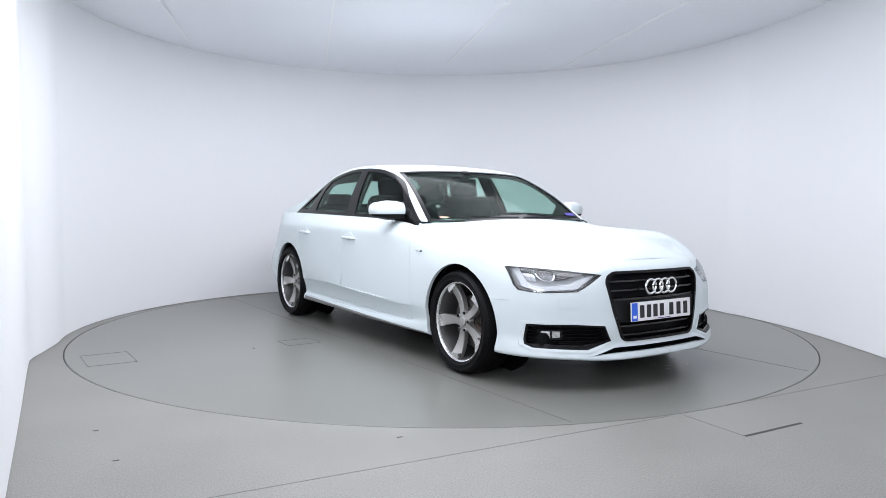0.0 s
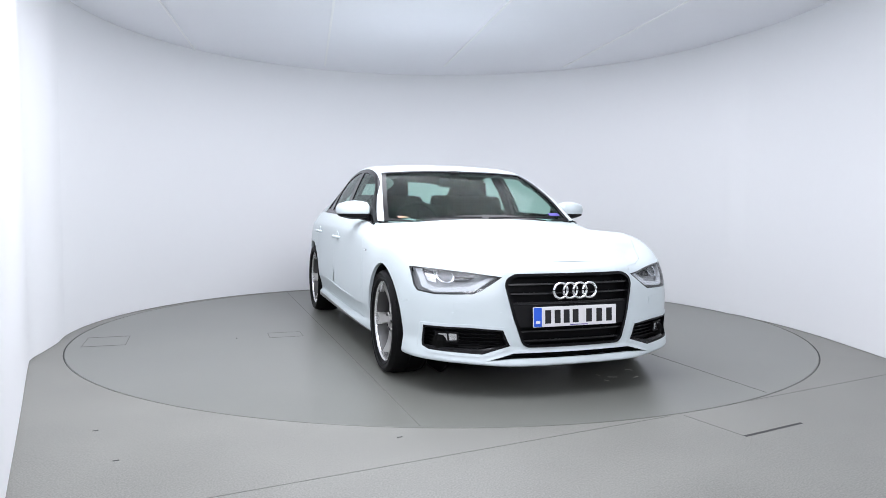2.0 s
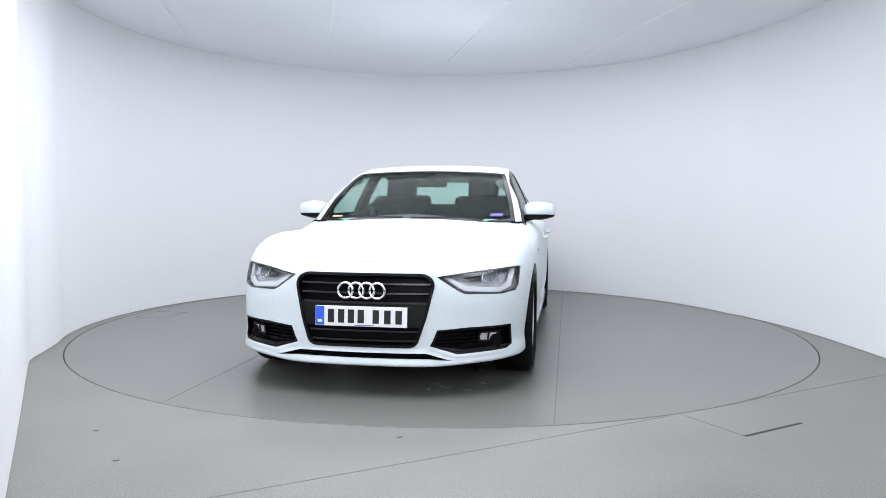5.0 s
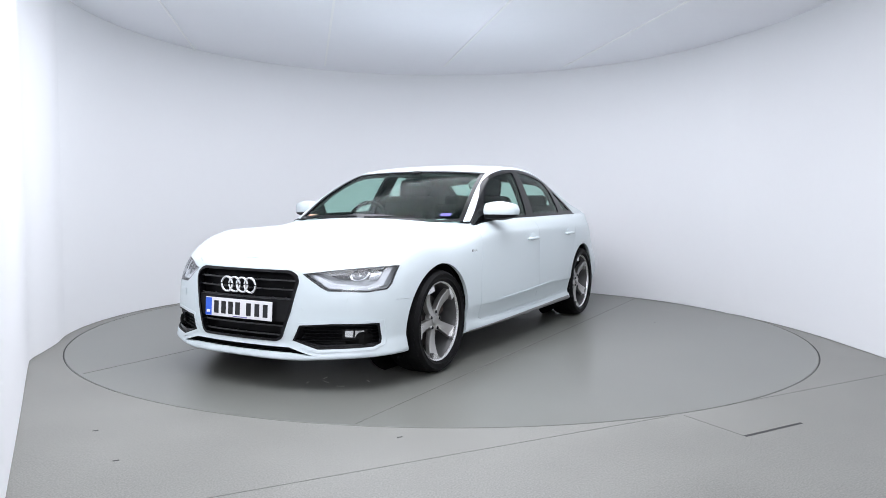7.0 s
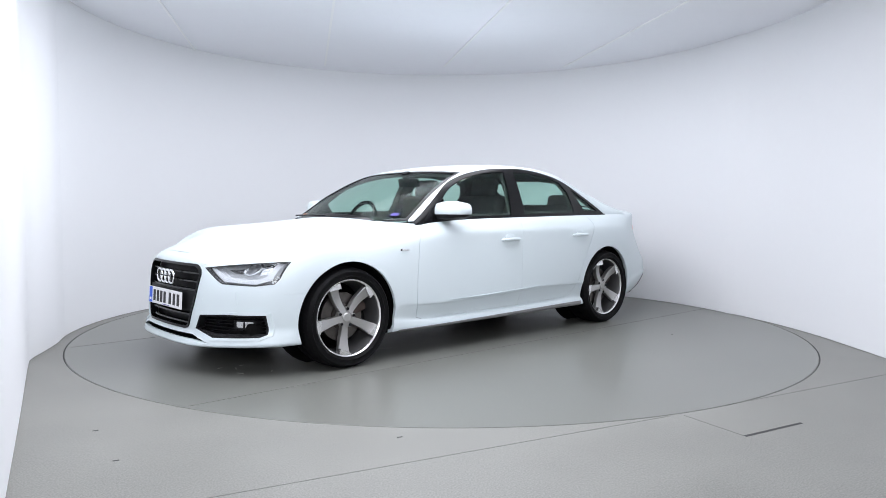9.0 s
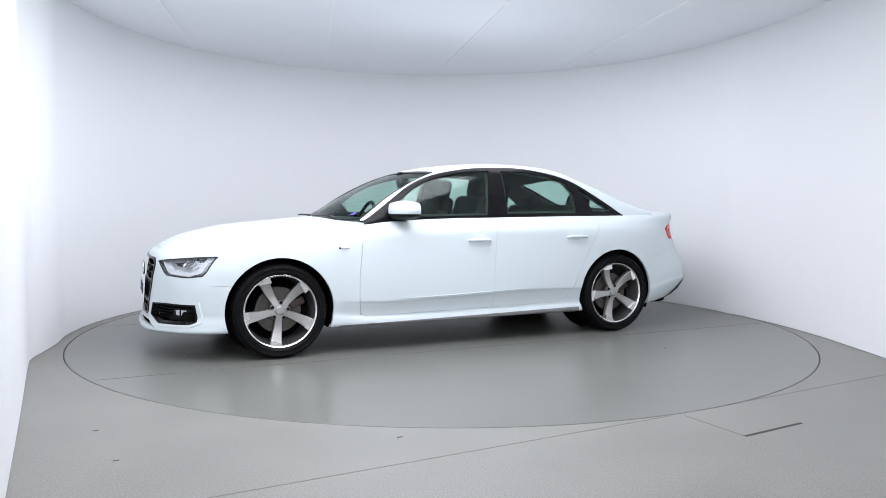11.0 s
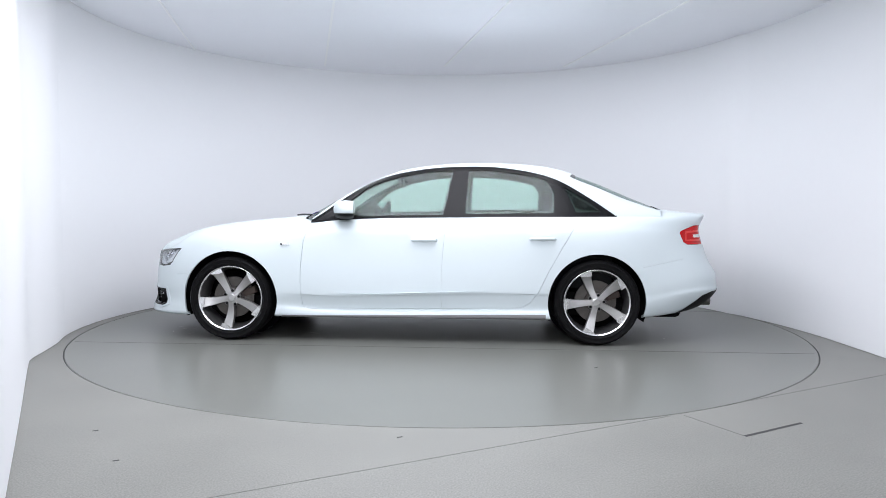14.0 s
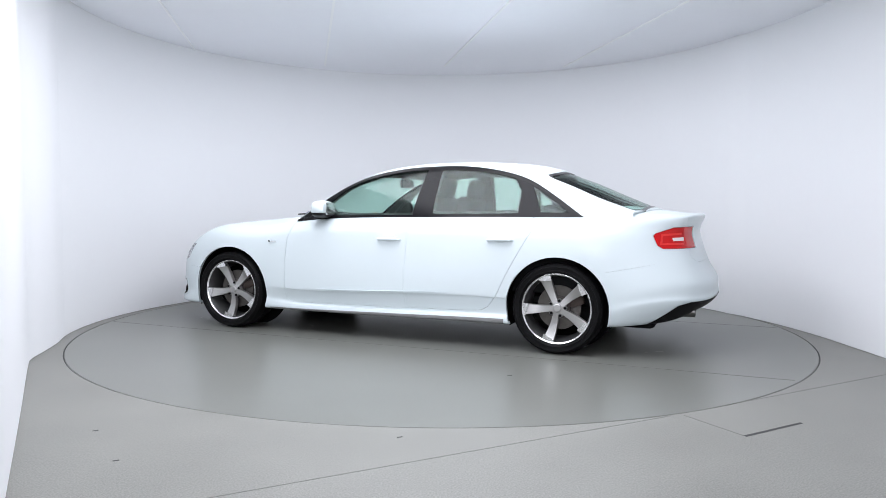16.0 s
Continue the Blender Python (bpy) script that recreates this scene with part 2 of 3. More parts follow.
turntable = tagged(part("turntable", lathe([(0.02, -0.12), (R_DISC - 0.01, -0.12), (R_DISC, -0.11), (R_DISC, -0.004), (R_DISC - 0.004, 0.0), (0.02, 0.0)], 256), DISC, None, angle=20),
                   "smooth grey painted turntable disc with faint joints", "turntable")
tagged(part("edge_joint", lathe([(R_DISC + 0.0005, -0.02), (R_DISC + 0.0005, -0.003), (R_DISC + 0.0088, -0.003), (R_DISC + 0.0088, -0.02)], 256, closed=True), GAP, turntable, angle=20), "dark joint round the disc")
half_chord = math.sqrt(R_DISC**2 - 1.03**2) - 0.03
for s in (1, -1):
    line_on_floor("joint", (-half_chord, s * 1.03), (half_chord, s * 1.03), 0.006, 0.0002, SEAM, turntable)
for x0, y0, x1, y1 in ((-0.01, -1.50, 0.20, -1.24), (-0.20, -2.85, 0.18, -2.55)):
    for a, b in (((x0, y0), (x0, y1)), ((x1, y0), (x1, y1)), ((x0, y0), (x1, y0)), ((x0, y1), (x1, y1))):
        line_on_floor("hatch_joint", a, b, 0.006, 0.0004, SEAM, turntable)
FLECKS = [(2.22, .31, .4, .020, 1), (2.15, .39, 1.2, .028, 1), (2.08, .33, .2, .016, 1), (2.19, .53, 2.0, .022, 1), (2.01, .60, .9, .024, 1), (-1.887, .442, .3, .024, 1), (-1.80, .52, 1.0, .014, 1),
          (1.02, .50, 2.6, .05, 1), (.16, -1.75, .1, .020, 0), (-1.1, 1.6, .7, .014, 0)]
for x, y, a, n, pale in FLECKS:
    dx, dy = n * math.cos(a), n * math.sin(a)
    line_on_floor("scuff", (x - dx, y - dy), (x + dx, y + dy), .010 if pale else .007, .0004, FLECK if pale else GAP, turntable)
floor_ob = bpy.data.objects["floor"]
line_on_floor("joint", (-2.4, -4.61), (1.16, -2.735), 0.006, 0.0, SEAM, floor_ob)
line_on_floor("joint", (1.57, -2.505), (3.08, -1.66), 0.006, 0.0, SEAM, floor_ob)
line_on_floor("hatch_joint", (1.23, -2.73), (1.40, -3.05), 0.006, 0.0, SEAM, floor_ob)
line_on_floor("hatch_slot", (1.40, -3.055), (1.765, -2.845), 0.018, 0.0, GAP, floor_ob, "dark finger slot of a floor hatch")
for x, y in ((-1.62, -3.03), (-1.35, -3.42), (-0.2, -3.1)):
    line_on_floor("scuff", (x, y), (x + 0.022, y + 0.012), 0.009, 0.0, GAP, floor_ob)
ceil_ob = bpy.data.objects["ceiling"]
SEAMS = [(-2.19 + 1.41 * k) for k in range(5)]
bm = bmesh.new()
for x in SEAMS:
    a, b = Vector((x + 1.05, -6.5)), Vector((x - 0.62, 2.35))
    box((b - a).length, 0.02, 0.010, Matrix.Translation(((a.x + b.x) / 2, (a.y + b.y) / 2, H_ROOM - 0.003)) @ pose(0, 0, 0, 0, 0, math.degrees(math.atan2(b.y - a.y, b.x - a.x))), bm=bm)
part("seam", bm, SEAM_W, ceil_ob, "raised welt of the ceiling seams, coloured paler for the light it catches", smooth=False)

# ---- the car: x forward, y to its left, z up, origin on the ground between the axles ----
car = tagged(new("car"), "white four-door saloon car with black trim and five-arm grey alloy wheels", "car")
HUB_Z, R_TYRE, AXLE = 0.3255, 0.328, 1.404

OUTLINE = [(2.268, 0.0), (2.26, 0.2), (2.228, 0.4), (2.15, 0.575), (2.035, 0.743), (1.86, 0.858), (1.6, 0.897), (1.2, 0.906), (0.6, 0.911), (0.0, 0.914),
           (-0.6, 0.914), (-1.2, 0.908), (-1.6, 0.897), (-1.9, 0.872), (-2.14, 0.81), (-2.315, 0.69), (-2.408, 0.49), (-2.446, 0.25), (-2.458, 0.0)]
# sections: inset and height from the sill to the upper edge, at places along the outline
F_ = [(.07, .165), (.002, .178), (.004, .210), (.028, .265), (.030, .32), (.032, .38), (.040, .48), (.05, .58), (.066, .655), (.09, .70), (.14, .735)]
FC_ = [(.06, .180), (.0, .195), (.004, .235), (.022, .29), (.020, .34), (.018, .40), (.020, .50), (.034, .59), (.072, .665), (.145, .722), (.25, .758)]
WF_ = [(.06, .185), (.02, .20), (.012, .25), (.010, .30), (.006, .35), (.0, .42), (-.005, .55), (.0, .68), (.028, .785), (.085, .838), (.17, .868)]
DF_ = [(.06, .185), (.010, .197), (.014, .235), (.038, .256), (.006, .352), (-.004, .374), (-.004, .55), (.004, .76), (.018, .853), (.064, .912), (.112, .935)]
DR_ = [(.06, .190), (.010, .202), (.014, .242), (.038, .265), (.006, .382), (-.004, .404), (-.004, .58), (.004, .78), (.017, .870), (.068, .942), (.120, .966)]
WR_ = [(.06, .195), (.02, .21), (.012, .25), (.010, .30), (.006, .36), (.0, .42), (-.004, .58), (.004, .76), (.030, .872), (.095, .952), (.165, .982)]
RC_ = [(.20, .236), (.09, .256), (.035, .315), (.0, .398), (.004, .44), (.010, .52), (.044, .625), (.084, .75), (.110, .87), (.124, .965), (.20, 1.0)]
R_ = [(.22, .300), (.10, .322), (.035, .358), (.0, .408), (.004, .445), (.012, .525), (.070, .625), (.116, .75), (.146, .88), (.112, .984), (.175, .998)]


def resampled(pts, n):
    d = [0.0]
    for a, b in zip(pts, pts[1:]):
        d.append(d[-1] + (Vector(b) - Vector(a)).length)
    keys = [(s, *p) for s, p in zip(d, pts)]
    return keys, d[-1]


OKEYS, OLEN = resampled(OUTLINE, 0)
knot = [k[0] for k in OKEYS]
SECTIONS = [(0.0, F_), (knot[2], F_), (knot[4], FC_), (knot[6], WF_), (knot[7], WF_), (knot[8], DF_), (knot[10], DR_), (knot[12], WR_), (knot[14], RC_), (knot[16], R_), (OLEN, R_)]
SKEYS = [(s, *[c for p in sec for c in p]) for s, sec in SECTIONS]
BONNET = [(0.60, 0.968), (0.80, .964), (1.0, .953), (1.245, .932), (1.48, .908), (1.72, .877), (1.96, .827), (2.05, .788), (2.10, .760), (2.14, .733)]
BOOT = [(-2.28, 0.999), (-2.20, 1.005), (-2.08, 1.019), (-1.9, 1.043), (-1.6, 1.066)]
NU, NV = 150, 50


def side_point(s, v):
    """The body's skin at a run s along the outline and a height share v."""
    c = spline(OKEYS, s)
    e = 0.004
    d = spline(OKEYS, min(OLEN, s + e)) - spline(OKEYS, max(0, s - e))
    d /= np.hypot(*d)
    sec = spline(SKEYS, s).reshape(-1, 2)
    k = v * 10
    ins, z = spline([(i, *sec[i]) for i in range(11)], k)
    ins += 0.0035 * min(1.0, max(0.0, k - 8) * 5) * float(np.interp(c[0], [-2.05, -1.7, 0.9, 1.5], [0, 1, 1, 0]))
    x, y = c[0] - d[1] * ins, c[1] + d[0] * ins
    return Vector((x, max(0.0, y), z)) if 0 < s < OLEN else Vector((x, 0.0, z))


def body_grid():
    """The lower body's outer skin as a grid of quads, both sides, with bonnet and boot decks."""
    ss = []
    for k in range(NU + 1):
        ss.append(OLEN * k / NU)
    half = [[side_point(s, v / NV) for v in range(NV + 1)] for s in ss]
    verts, faces, index = [], [], {}

    def add(p):
        key = (round(p[0], 5), round(p[1], 5), round(p[2], 5))
        if key not in index:
            index[key] = len(verts)
            verts.append(tuple(p))
        return index[key]

    flip = lambda p: Vector((p.x, -p.y, p.z))
    for k in range(NU):
        for v in range(NV):
            q = [half[k][v], half[k + 1][v], half[k + 1][v + 1], half[k][v + 1]]
            faces.append([add(p) for p in q][::-1])
            faces.append([add(flip(p)) for p in q])
    ND = 36

    def deck(rows, height):
        grid = []
        for p in rows:
            hc = float(height(p.x))
            line = []
            for i in range(ND + 1):
                t = -1 + 2 * i / ND
                w = 1 - abs(t) ** 2.1
                bow = 0.0
                z = p.z + (hc - p.z) * w * min(1.0, p.y / 0.25)
                line.append(add(p if i == ND else flip(p) if i == 0 else (p.x + bow, p.y * t, z)))
            grid.append(line)
        for a, b in zip(grid, grid[1:]):
            for i in range(ND):
                f = [a[i], a[i + 1], b[i + 1], b[i]]
                f = [j for n, j in enumerate(f) if j not in f[:n]]
                if len(f) > 2:
                    faces.append(f)

    front = [half[k][NV] for k in range(NU + 1) if half[k][NV].x > 0.62]
    rear = [half[k][NV] for k in range(NU + 1) if half[k][NV].x < -1.72]
    deck(front, lambda x: spline(BONNET, min(x, 2.14))[0])
    deck(rear, lambda x: spline(BOOT, max(x, -2.28))[0])
    return verts, faces


# greenhouse: waist line, roof rail and centre line from windscreen to rear window
GLASSHOUSE = [(0.0, .80, .800, .925, .775, .772, .945, .985, .945), (0.2, .55, .806, .935, .475, .705, 1.158, .60, 1.148), (0.4, .25, .812, .945, .095, .632, 1.320, .14, 1.340),
              (0.55, -.3, .812, .957, -.38, .604, 1.376, -.42, 1.405), (0.7, -.85, .803, .968, -.92, .590, 1.346, -1.06, 1.381), (0.85, -1.35, .778, .978, -1.37, .622, 1.198, -1.47, 1.261),
              (0.925, -1.62, .758, .984, -1.63, .660, 1.094, -1.74, 1.147), (1.0, -1.90, .730, .99, -1.90, .700, 1.012, -2.02, 1.030)]


def glasshouse_grid(nw=96):
    verts, faces = [], []
    rows = []
    for k in range(nw + 1):
        g = spline(GLASSHOUSE, k / nw)
        b, r, c = Vector(g[0:3]), Vector(g[3:6]), Vector((g[6], 0, g[7]))
        pts = []
        low = b + Vector((0, 0.004, -0.05))
        for i in range(14):
            t = i / 13
            p = low.lerp(r, t)
            n = Vector((0, r.z - low.z, low.y - r.y))
            p.y += 0.022 * 4 * t * (1 - t)
            pts.append(p)
        for i in range(1, 19):
            t = i / 18
            crown = 1 - (1 - t) ** 2.3
            p = Vector((r.x + (c.x - r.x) * (1 - (1 - t) ** 2), r.y * (1 - t), r.z + (c.z - r.z) * crown))
            pts.append(p)
        # ease the rail
        for _ in range(2):
            q = [p.copy() for p in pts]
            for i in range(11, 17):
                q[i] = (pts[i - 1] + pts[i] * 2 + pts[i + 1]) / 4
            pts = q
        full = pts + [Vector((p.x, -p.y, p.z)) for p in pts[-2::-1]]
        rows.append(full)
    n = len(rows[0])
    for row in rows:
        verts += [tuple(p) for p in row]
    for k in range(nw):
        for i in range(n - 1):
            faces.append([k * n + i, k * n + i + 1, (k + 1) * n + i + 1, (k + 1) * n + i])
    return verts, faces


def shell(grid, off, thick):
    """A closed sheet that follows the skin: its outer face lies off outside it, and it is thick deep."""
    verts, faces = grid
    me = bpy.data.meshes.new("skin")
    me.from_pydata(verts, [], faces)
    bm = bmesh.new()
    bm.from_mesh(me)
    bmesh.ops.recalc_face_normals(bm, faces=bm.faces)
    bm.normal_update()
    top = max(bm.faces, key=lambda f: f.calc_center_median().z)
    if top.normal.z < 0:
        bmesh.ops.reverse_faces(bm, faces=bm.faces)
        bm.normal_update()
    outer = [(v.co + v.normal * off) for v in bm.verts]
    inner = [(v.co + v.normal * (off - thick)) for v in bm.verts]
    fs = [[v.index for v in f.verts] for f in bm.faces]
    edge = [[l.edge.verts[0].index, l.edge.verts[1].index] if False else [l.vert.index, l.link_loop_next.vert.index] for f in bm.faces for l in f.loops if len(l.edge.link_faces) == 1]
    n = len(outer)
    bm.free()
    out = bpy.data.meshes.new("shell")
    out.from_pydata(outer + inner, [], fs + [[i + n for i in f][::-1] for f in fs] + [[b, a, a + n, b + n] for a, b in edge])
    return out


BODY, HOUSE = body_grid(), glasshouse_grid()


MADE = {}


def skin(off, thick, grid=None, tag="body"):
    """A sheet along the lower body, kept for the next call with the same sizes."""
    key = (tag, off, thick)
    if key not in MADE:
        MADE[key] = shell(grid or BODY, off, thick)
    return MADE[key].copy()


def house(off, thick):
    return skin(off, thick, HOUSE, "house")


# outlines on the side (x, z), the front (y, z) and in plan (x, y)
DOOR_F = [(-.234, .264), (.78, .252), (.838, .270), (.852, .40), (.850, .56), (.828, .77), (.79, .90), (.775, 1.0), (-.285, 1.0), (-.252, .81), (-.232, .55)]
DOOR_R = [(-.78, .275), (-.230, .264), (-.228, .55), (-.248, .81), (-.281, 1.0), (-1.19, 1.0), (-1.235, .90), (-1.135, .73), (-1.035, .55), (-.965, .40), (-.90, .315), (-.845, .285)]
DLO = [(.80, .925), (.704, .986), (.533, 1.107), (.360, 1.217), (.185, 1.284), (.010, 1.322), (-.17, 1.346), (-.39, 1.357), (-.62, 1.355), (-.85, 1.327), (-1.035, 1.284), (-1.175, 1.227), (-1.365, 1.111), (-1.56, .975), (-.40, .962), (.275, .945)]
def eased(chain, n):
    """The chain of points with n smooth points between each two."""
    keys = [(i, *p) for i, p in enumerate(chain)]
    return [tuple(float(q) for q in spline(keys, k / n)) for k in range((len(chain) - 1) * n + 1)]


DLO = eased(DLO[:14], 4) + DLO[14:]
PANE_F = [(.43, .966), (.52, 1.055), (.360, 1.182), (.185, 1.255), (.010, 1.295), (-.17, 1.318), (-.312, 1.326), (-.275, 1.15), (-.240, .978)]
PANE_R = [(-.405, .985), (-.415, 1.15), (-.43, 1.328), (-.62, 1.325), (-.85, 1.297), (-1.03, 1.258), (-1.092, 1.165), (-1.085, .996)]
PANE_Q = [(-1.25, 1.003), (-1.165, 1.198), (-1.205, 1.180), (-1.34, 1.090), (-1.455, 1.005)]
PANE_F = PANE_F[:1] + eased(PANE_F[1:7], 4) + PANE_F[7:]
PANE_R = PANE_R[:2] + eased(PANE_R[2:6], 4) + PANE_R[6:]
SIDE = eased([(.80, .738), (.62, .704), (.42, .660), (.26, .625), (.14, .598)], 3)
SCREEN_F = [(.93, -.52), (.96, -.30), (.975, 0), (.96, .30), (.93, .52)] + SIDE + [(.160, .30), (.168, 0), (.160, -.30)] + [(p[0], -p[1]) for p in SIDE[::-1]]
SCREEN_R = [(-1.27, -.30), (-1.23, -.48), (-1.26, -.52), (-1.52, -.56), (-1.90, -.63), (-1.96, -.50), (-1.985, 0), (-1.96, .50), (-1.90, .63), (-1.52, .56), (-1.26, .52), (-1.23, .48), (-1.27, .30), (-1.28, 0)]
GRILLE_O = [(-.335, .680), (.335, .680), (.385, .655), (.400, .615), (.360, .44), (.312, .292), (.28, .272), (-.28, .272), (-.312, .292), (-.360, .44), (-.400, .615), (-.385, .655)]
LAMP_F = [(.405, .660), (.565, .681), (.70, .695), (.825, .706), (.842, .704), (.836, .605), (.822, .572), (.75, .558), (.555, .564), (.52, .582)]
FOG = [(.800, .385), (.594, .384), (.416, .372), (.393, .315), (.377, .284), (.526, .238), (.780, .250), (.806, .268)]
SLOT = [(-.51, .203), (-.36, .245), (.36, .245), (.51, .203), (.36, .214), (-.36, .214)]
TAIL_SIDE = [(-2.038, .850), (-2.052, .868), (-2.165, .907), (-2.6, .932), (-2.6, .760), (-2.105, .760), (-2.068, .782)]


def both(poly):
    return [poly, mirrored(poly)]


def build_body():
    arches = []
    for x in (AXLE, -AXLE):
        for s in (1, -1):
            arches.append(lathe([(0.368, 0.0), (0.368, 0.6)], 72, Matrix.Translation((x, s * 0.56, HUB_Z - 0.002)) @ pose(0, 0, 0, -90 * s)))
    holes = arches
    holes += [prism(DOOR_F, 1, s * .5, s * 1.3) for s in (1, -1)] + [prism(DOOR_R, 1, s * .5, s * 1.3) for s in (1, -1)]
    holes.append(prism(rounded(GRILLE_O, .02), 0, 1.8, 2.6))
    for s in (1, -1):
        flip = (lambda p: p) if s == 1 else mirrored
        holes += [prism(flip(LAMP_F), 0, 1.78, 2.6), prism(rounded(flip(FOG), .012), 0, 1.8, 2.6), prism(TAIL_SIDE, 1, s * .40, s * 1.3)]
    holes.append(prism(SLOT, 0, 1.9, 2.6))
    for s in (1, -1):
        holes.append(prism([(1.70, .507), (1.86, .512), (1.86, .5133), (1.70, .5083)], 1, s * .6, s * 1.2))
        holes.append(prism([(-1.74, .594), (-2.06, .656), (-2.06, .6573), (-1.74, .5953)], 1, s * .6, s * 1.2))
    holes.append(prism(BONNET_HOLE, 2, .676, 1.2))
    holes.append(prism(BOOT_O, 0, -2.6, -1.95))
    return part("body", cut(skin(0, .022), holes), PAINT, car, "gloss white painted bodywork")


BONNET_O = [(.80, -.655), (.90, -.52), (.94, -.30), (.955, 0), (.94, .30), (.90, .52), (.80, .655), (1.30, .695), (1.72, .690), (1.92, .620), (2.06, .50), (2.13, .405), (2.3, .395), (2.3, -.395), (2.13, -.405), (2.06, -.50), (1.92, -.620), (1.72, -.690), (1.30, -.695)]
COWL_O = [(.60, -.65), (.60, .65)] + [(x + .006, y * .99) for x, y in BONNET_O[:7][::-1]]
BONNET_HOLE = [(.60, -.655), (.60, .655)] + BONNET_O[6:] + [(.80, -.655)]
BOOT_O = [(-.56, .70), (-.50, .66), (.50, .66), (.56, .70), (.565, .93), (.60, 1.3), (-.60, 1.3), (-.565, .93)]
body = build_body()
part("bonnet", cut(skin(0, .02), prism(grow(BONNET_O, -.002), 2, .677, 1.2), "INTERSECT"), PAINT, car, "white bonnet with soft creases", angle=60)
part("cowl", cut(skin(-.010, .012), prism(COWL_O, 2, .80, 1.2), "INTERSECT"), SATIN, car, "black cowl under the windscreen")
boot_tools = [prism(grow(BOOT_O, -.002), 0, -2.6, -1.955)]
boot = cut(skin(0, .02), boot_tools, "INTERSECT")
boot = cut(boot, [prism(TAIL_SIDE, 1, s * .40, s * 1.3) for s in (1, -1)])
part("boot_lid", boot, PAINT, car, "white boot lid")
for s in (1, -1):
    for door_poly in (DOOR_F, DOOR_R):
        d = cut(skin(0, .02), prism(grow(door_poly, -.0027), 1, s * .5, s * 1.3), "INTERSECT")
        for x in (AXLE, -AXLE):
            d = cut(d, lathe([(0.372, 0.0), (0.372, 0.6)], 72, Matrix.Translation((x, s * 0.56, HUB_Z - 0.002)) @ pose(0, 0, 0, -90 * s)))
        door = part("door", d, PAINT, car, "white car door")
        hx = -.10 if door_poly is DOOR_F else -.99
        hz = .79 if door_poly is DOOR_F else .805
        # pull handle over a shallow cup
        bm = tube([(hx + .100, s * .896, hz - .004), (hx + .08, s * .930, hz), (hx + .03, s * .940, hz + .002), (hx - .03, s * .940, hz + .002), (hx - .08, s * .930, hz), (hx - .100, s * .896, hz - .004)], [.008, .0115, .0125, .0125, .0115, .008], 10)
        part("handle", bm, PAINT, door, "white pull handle")
        part("cup_rim", tube([(hx + .052 * math.cos(q), s * (.9135 - .006 * math.sin(q)), hz + .006 + .030 * math.sin(q)) for q in [math.pi * i / 14 for i in range(15)]], .0035, 8), PAINT, door)
        bm = lathe([(.0, .004), (.03, .0035), (.045, .0), (.045, -.004), (0.0, -.004)], 28, Matrix.Translation((hx, s * .9125, hz + .012)) @ pose(0, 0, 0, -90 * s) @ Matrix.Diagonal((1.25, .75, 1, 1)))
        part("handle_cup", bm, PAINT, door)

# glasshouse: roof and pillars, black surrounds, panes
opens = [prism(DLO, 1, s * .3, s * 1.2) for s in (1, -1)] + [prism(SCREEN_F, 2, .8, 1.6), prism(SCREEN_R, 2, .8, 1.6)]
roof = part("roof", cut(house(0, .02), opens), PAINT, car, "white roof with pillars")
opens = [prism(grow(q, d), 1, s * .3, s * 1.2) for s in (1, -1) for q, d in ((PANE_F, -.014), (PANE_R, -.018), (PANE_Q, -.02))] + [prism(grow(SCREEN_F, -.03), 2, .8, 1.6), prism(grow(SCREEN_R, -.03), 2, .8, 1.6)]
lining = cut(house(-.024, .012), opens)
part("headlining", lining, HEADLIN, car, "grey fabric headlining")
for s in (1, -1):
    tools = [prism(grow(q, 0), 1, s * .3, s * 1.2) for q in (PANE_F, PANE_R, PANE_Q)]
    f = cut(cut(house(-.002, .016), prism(grow(DLO, -.002), 1, s * .3, s * 1.2), "INTERSECT"), tools)
    part("window_frame", f, BLACK, car, "gloss black side window frame")
    for q in (PANE_F, PANE_R, PANE_Q):
        part("side_window", cut(house(-.007, .004), prism(grow(q, .006), 1, s * .3, s * 1.2), "INTERSECT"), GLASS, car, "green-tinted side glass")
    seal = cut(house(.004, .012), prism([(.80, .912), (-1.56, .967), (-1.56, .981), (.275, .956), (.79, .930)], 1, s * .3, s * 1.2), "INTERSECT")
    part("waist_seal", seal, BLACK, car, "black waist seal")
for poly, nm, band in ((SCREEN_F, "windscreen", .034), (SCREEN_R, "rear_window", .03)):
    surround = cut(cut(house(-.003, .008), prism(grow(poly, -.001), 2, .8, 1.6), "INTERSECT"), prism([(min(px, .905), py) for px, py in grow(poly, -band)], 2, .8, 1.6))
    pane = part(nm, cut(house(-.008, .005), prism(grow(poly, -.004), 2, .8, 1.6), "INTERSECT"), SCREEN_GLASS, car, "green-tinted laminated glass")
    part("black_border", surround, BLACK, pane, "black ceramic border")

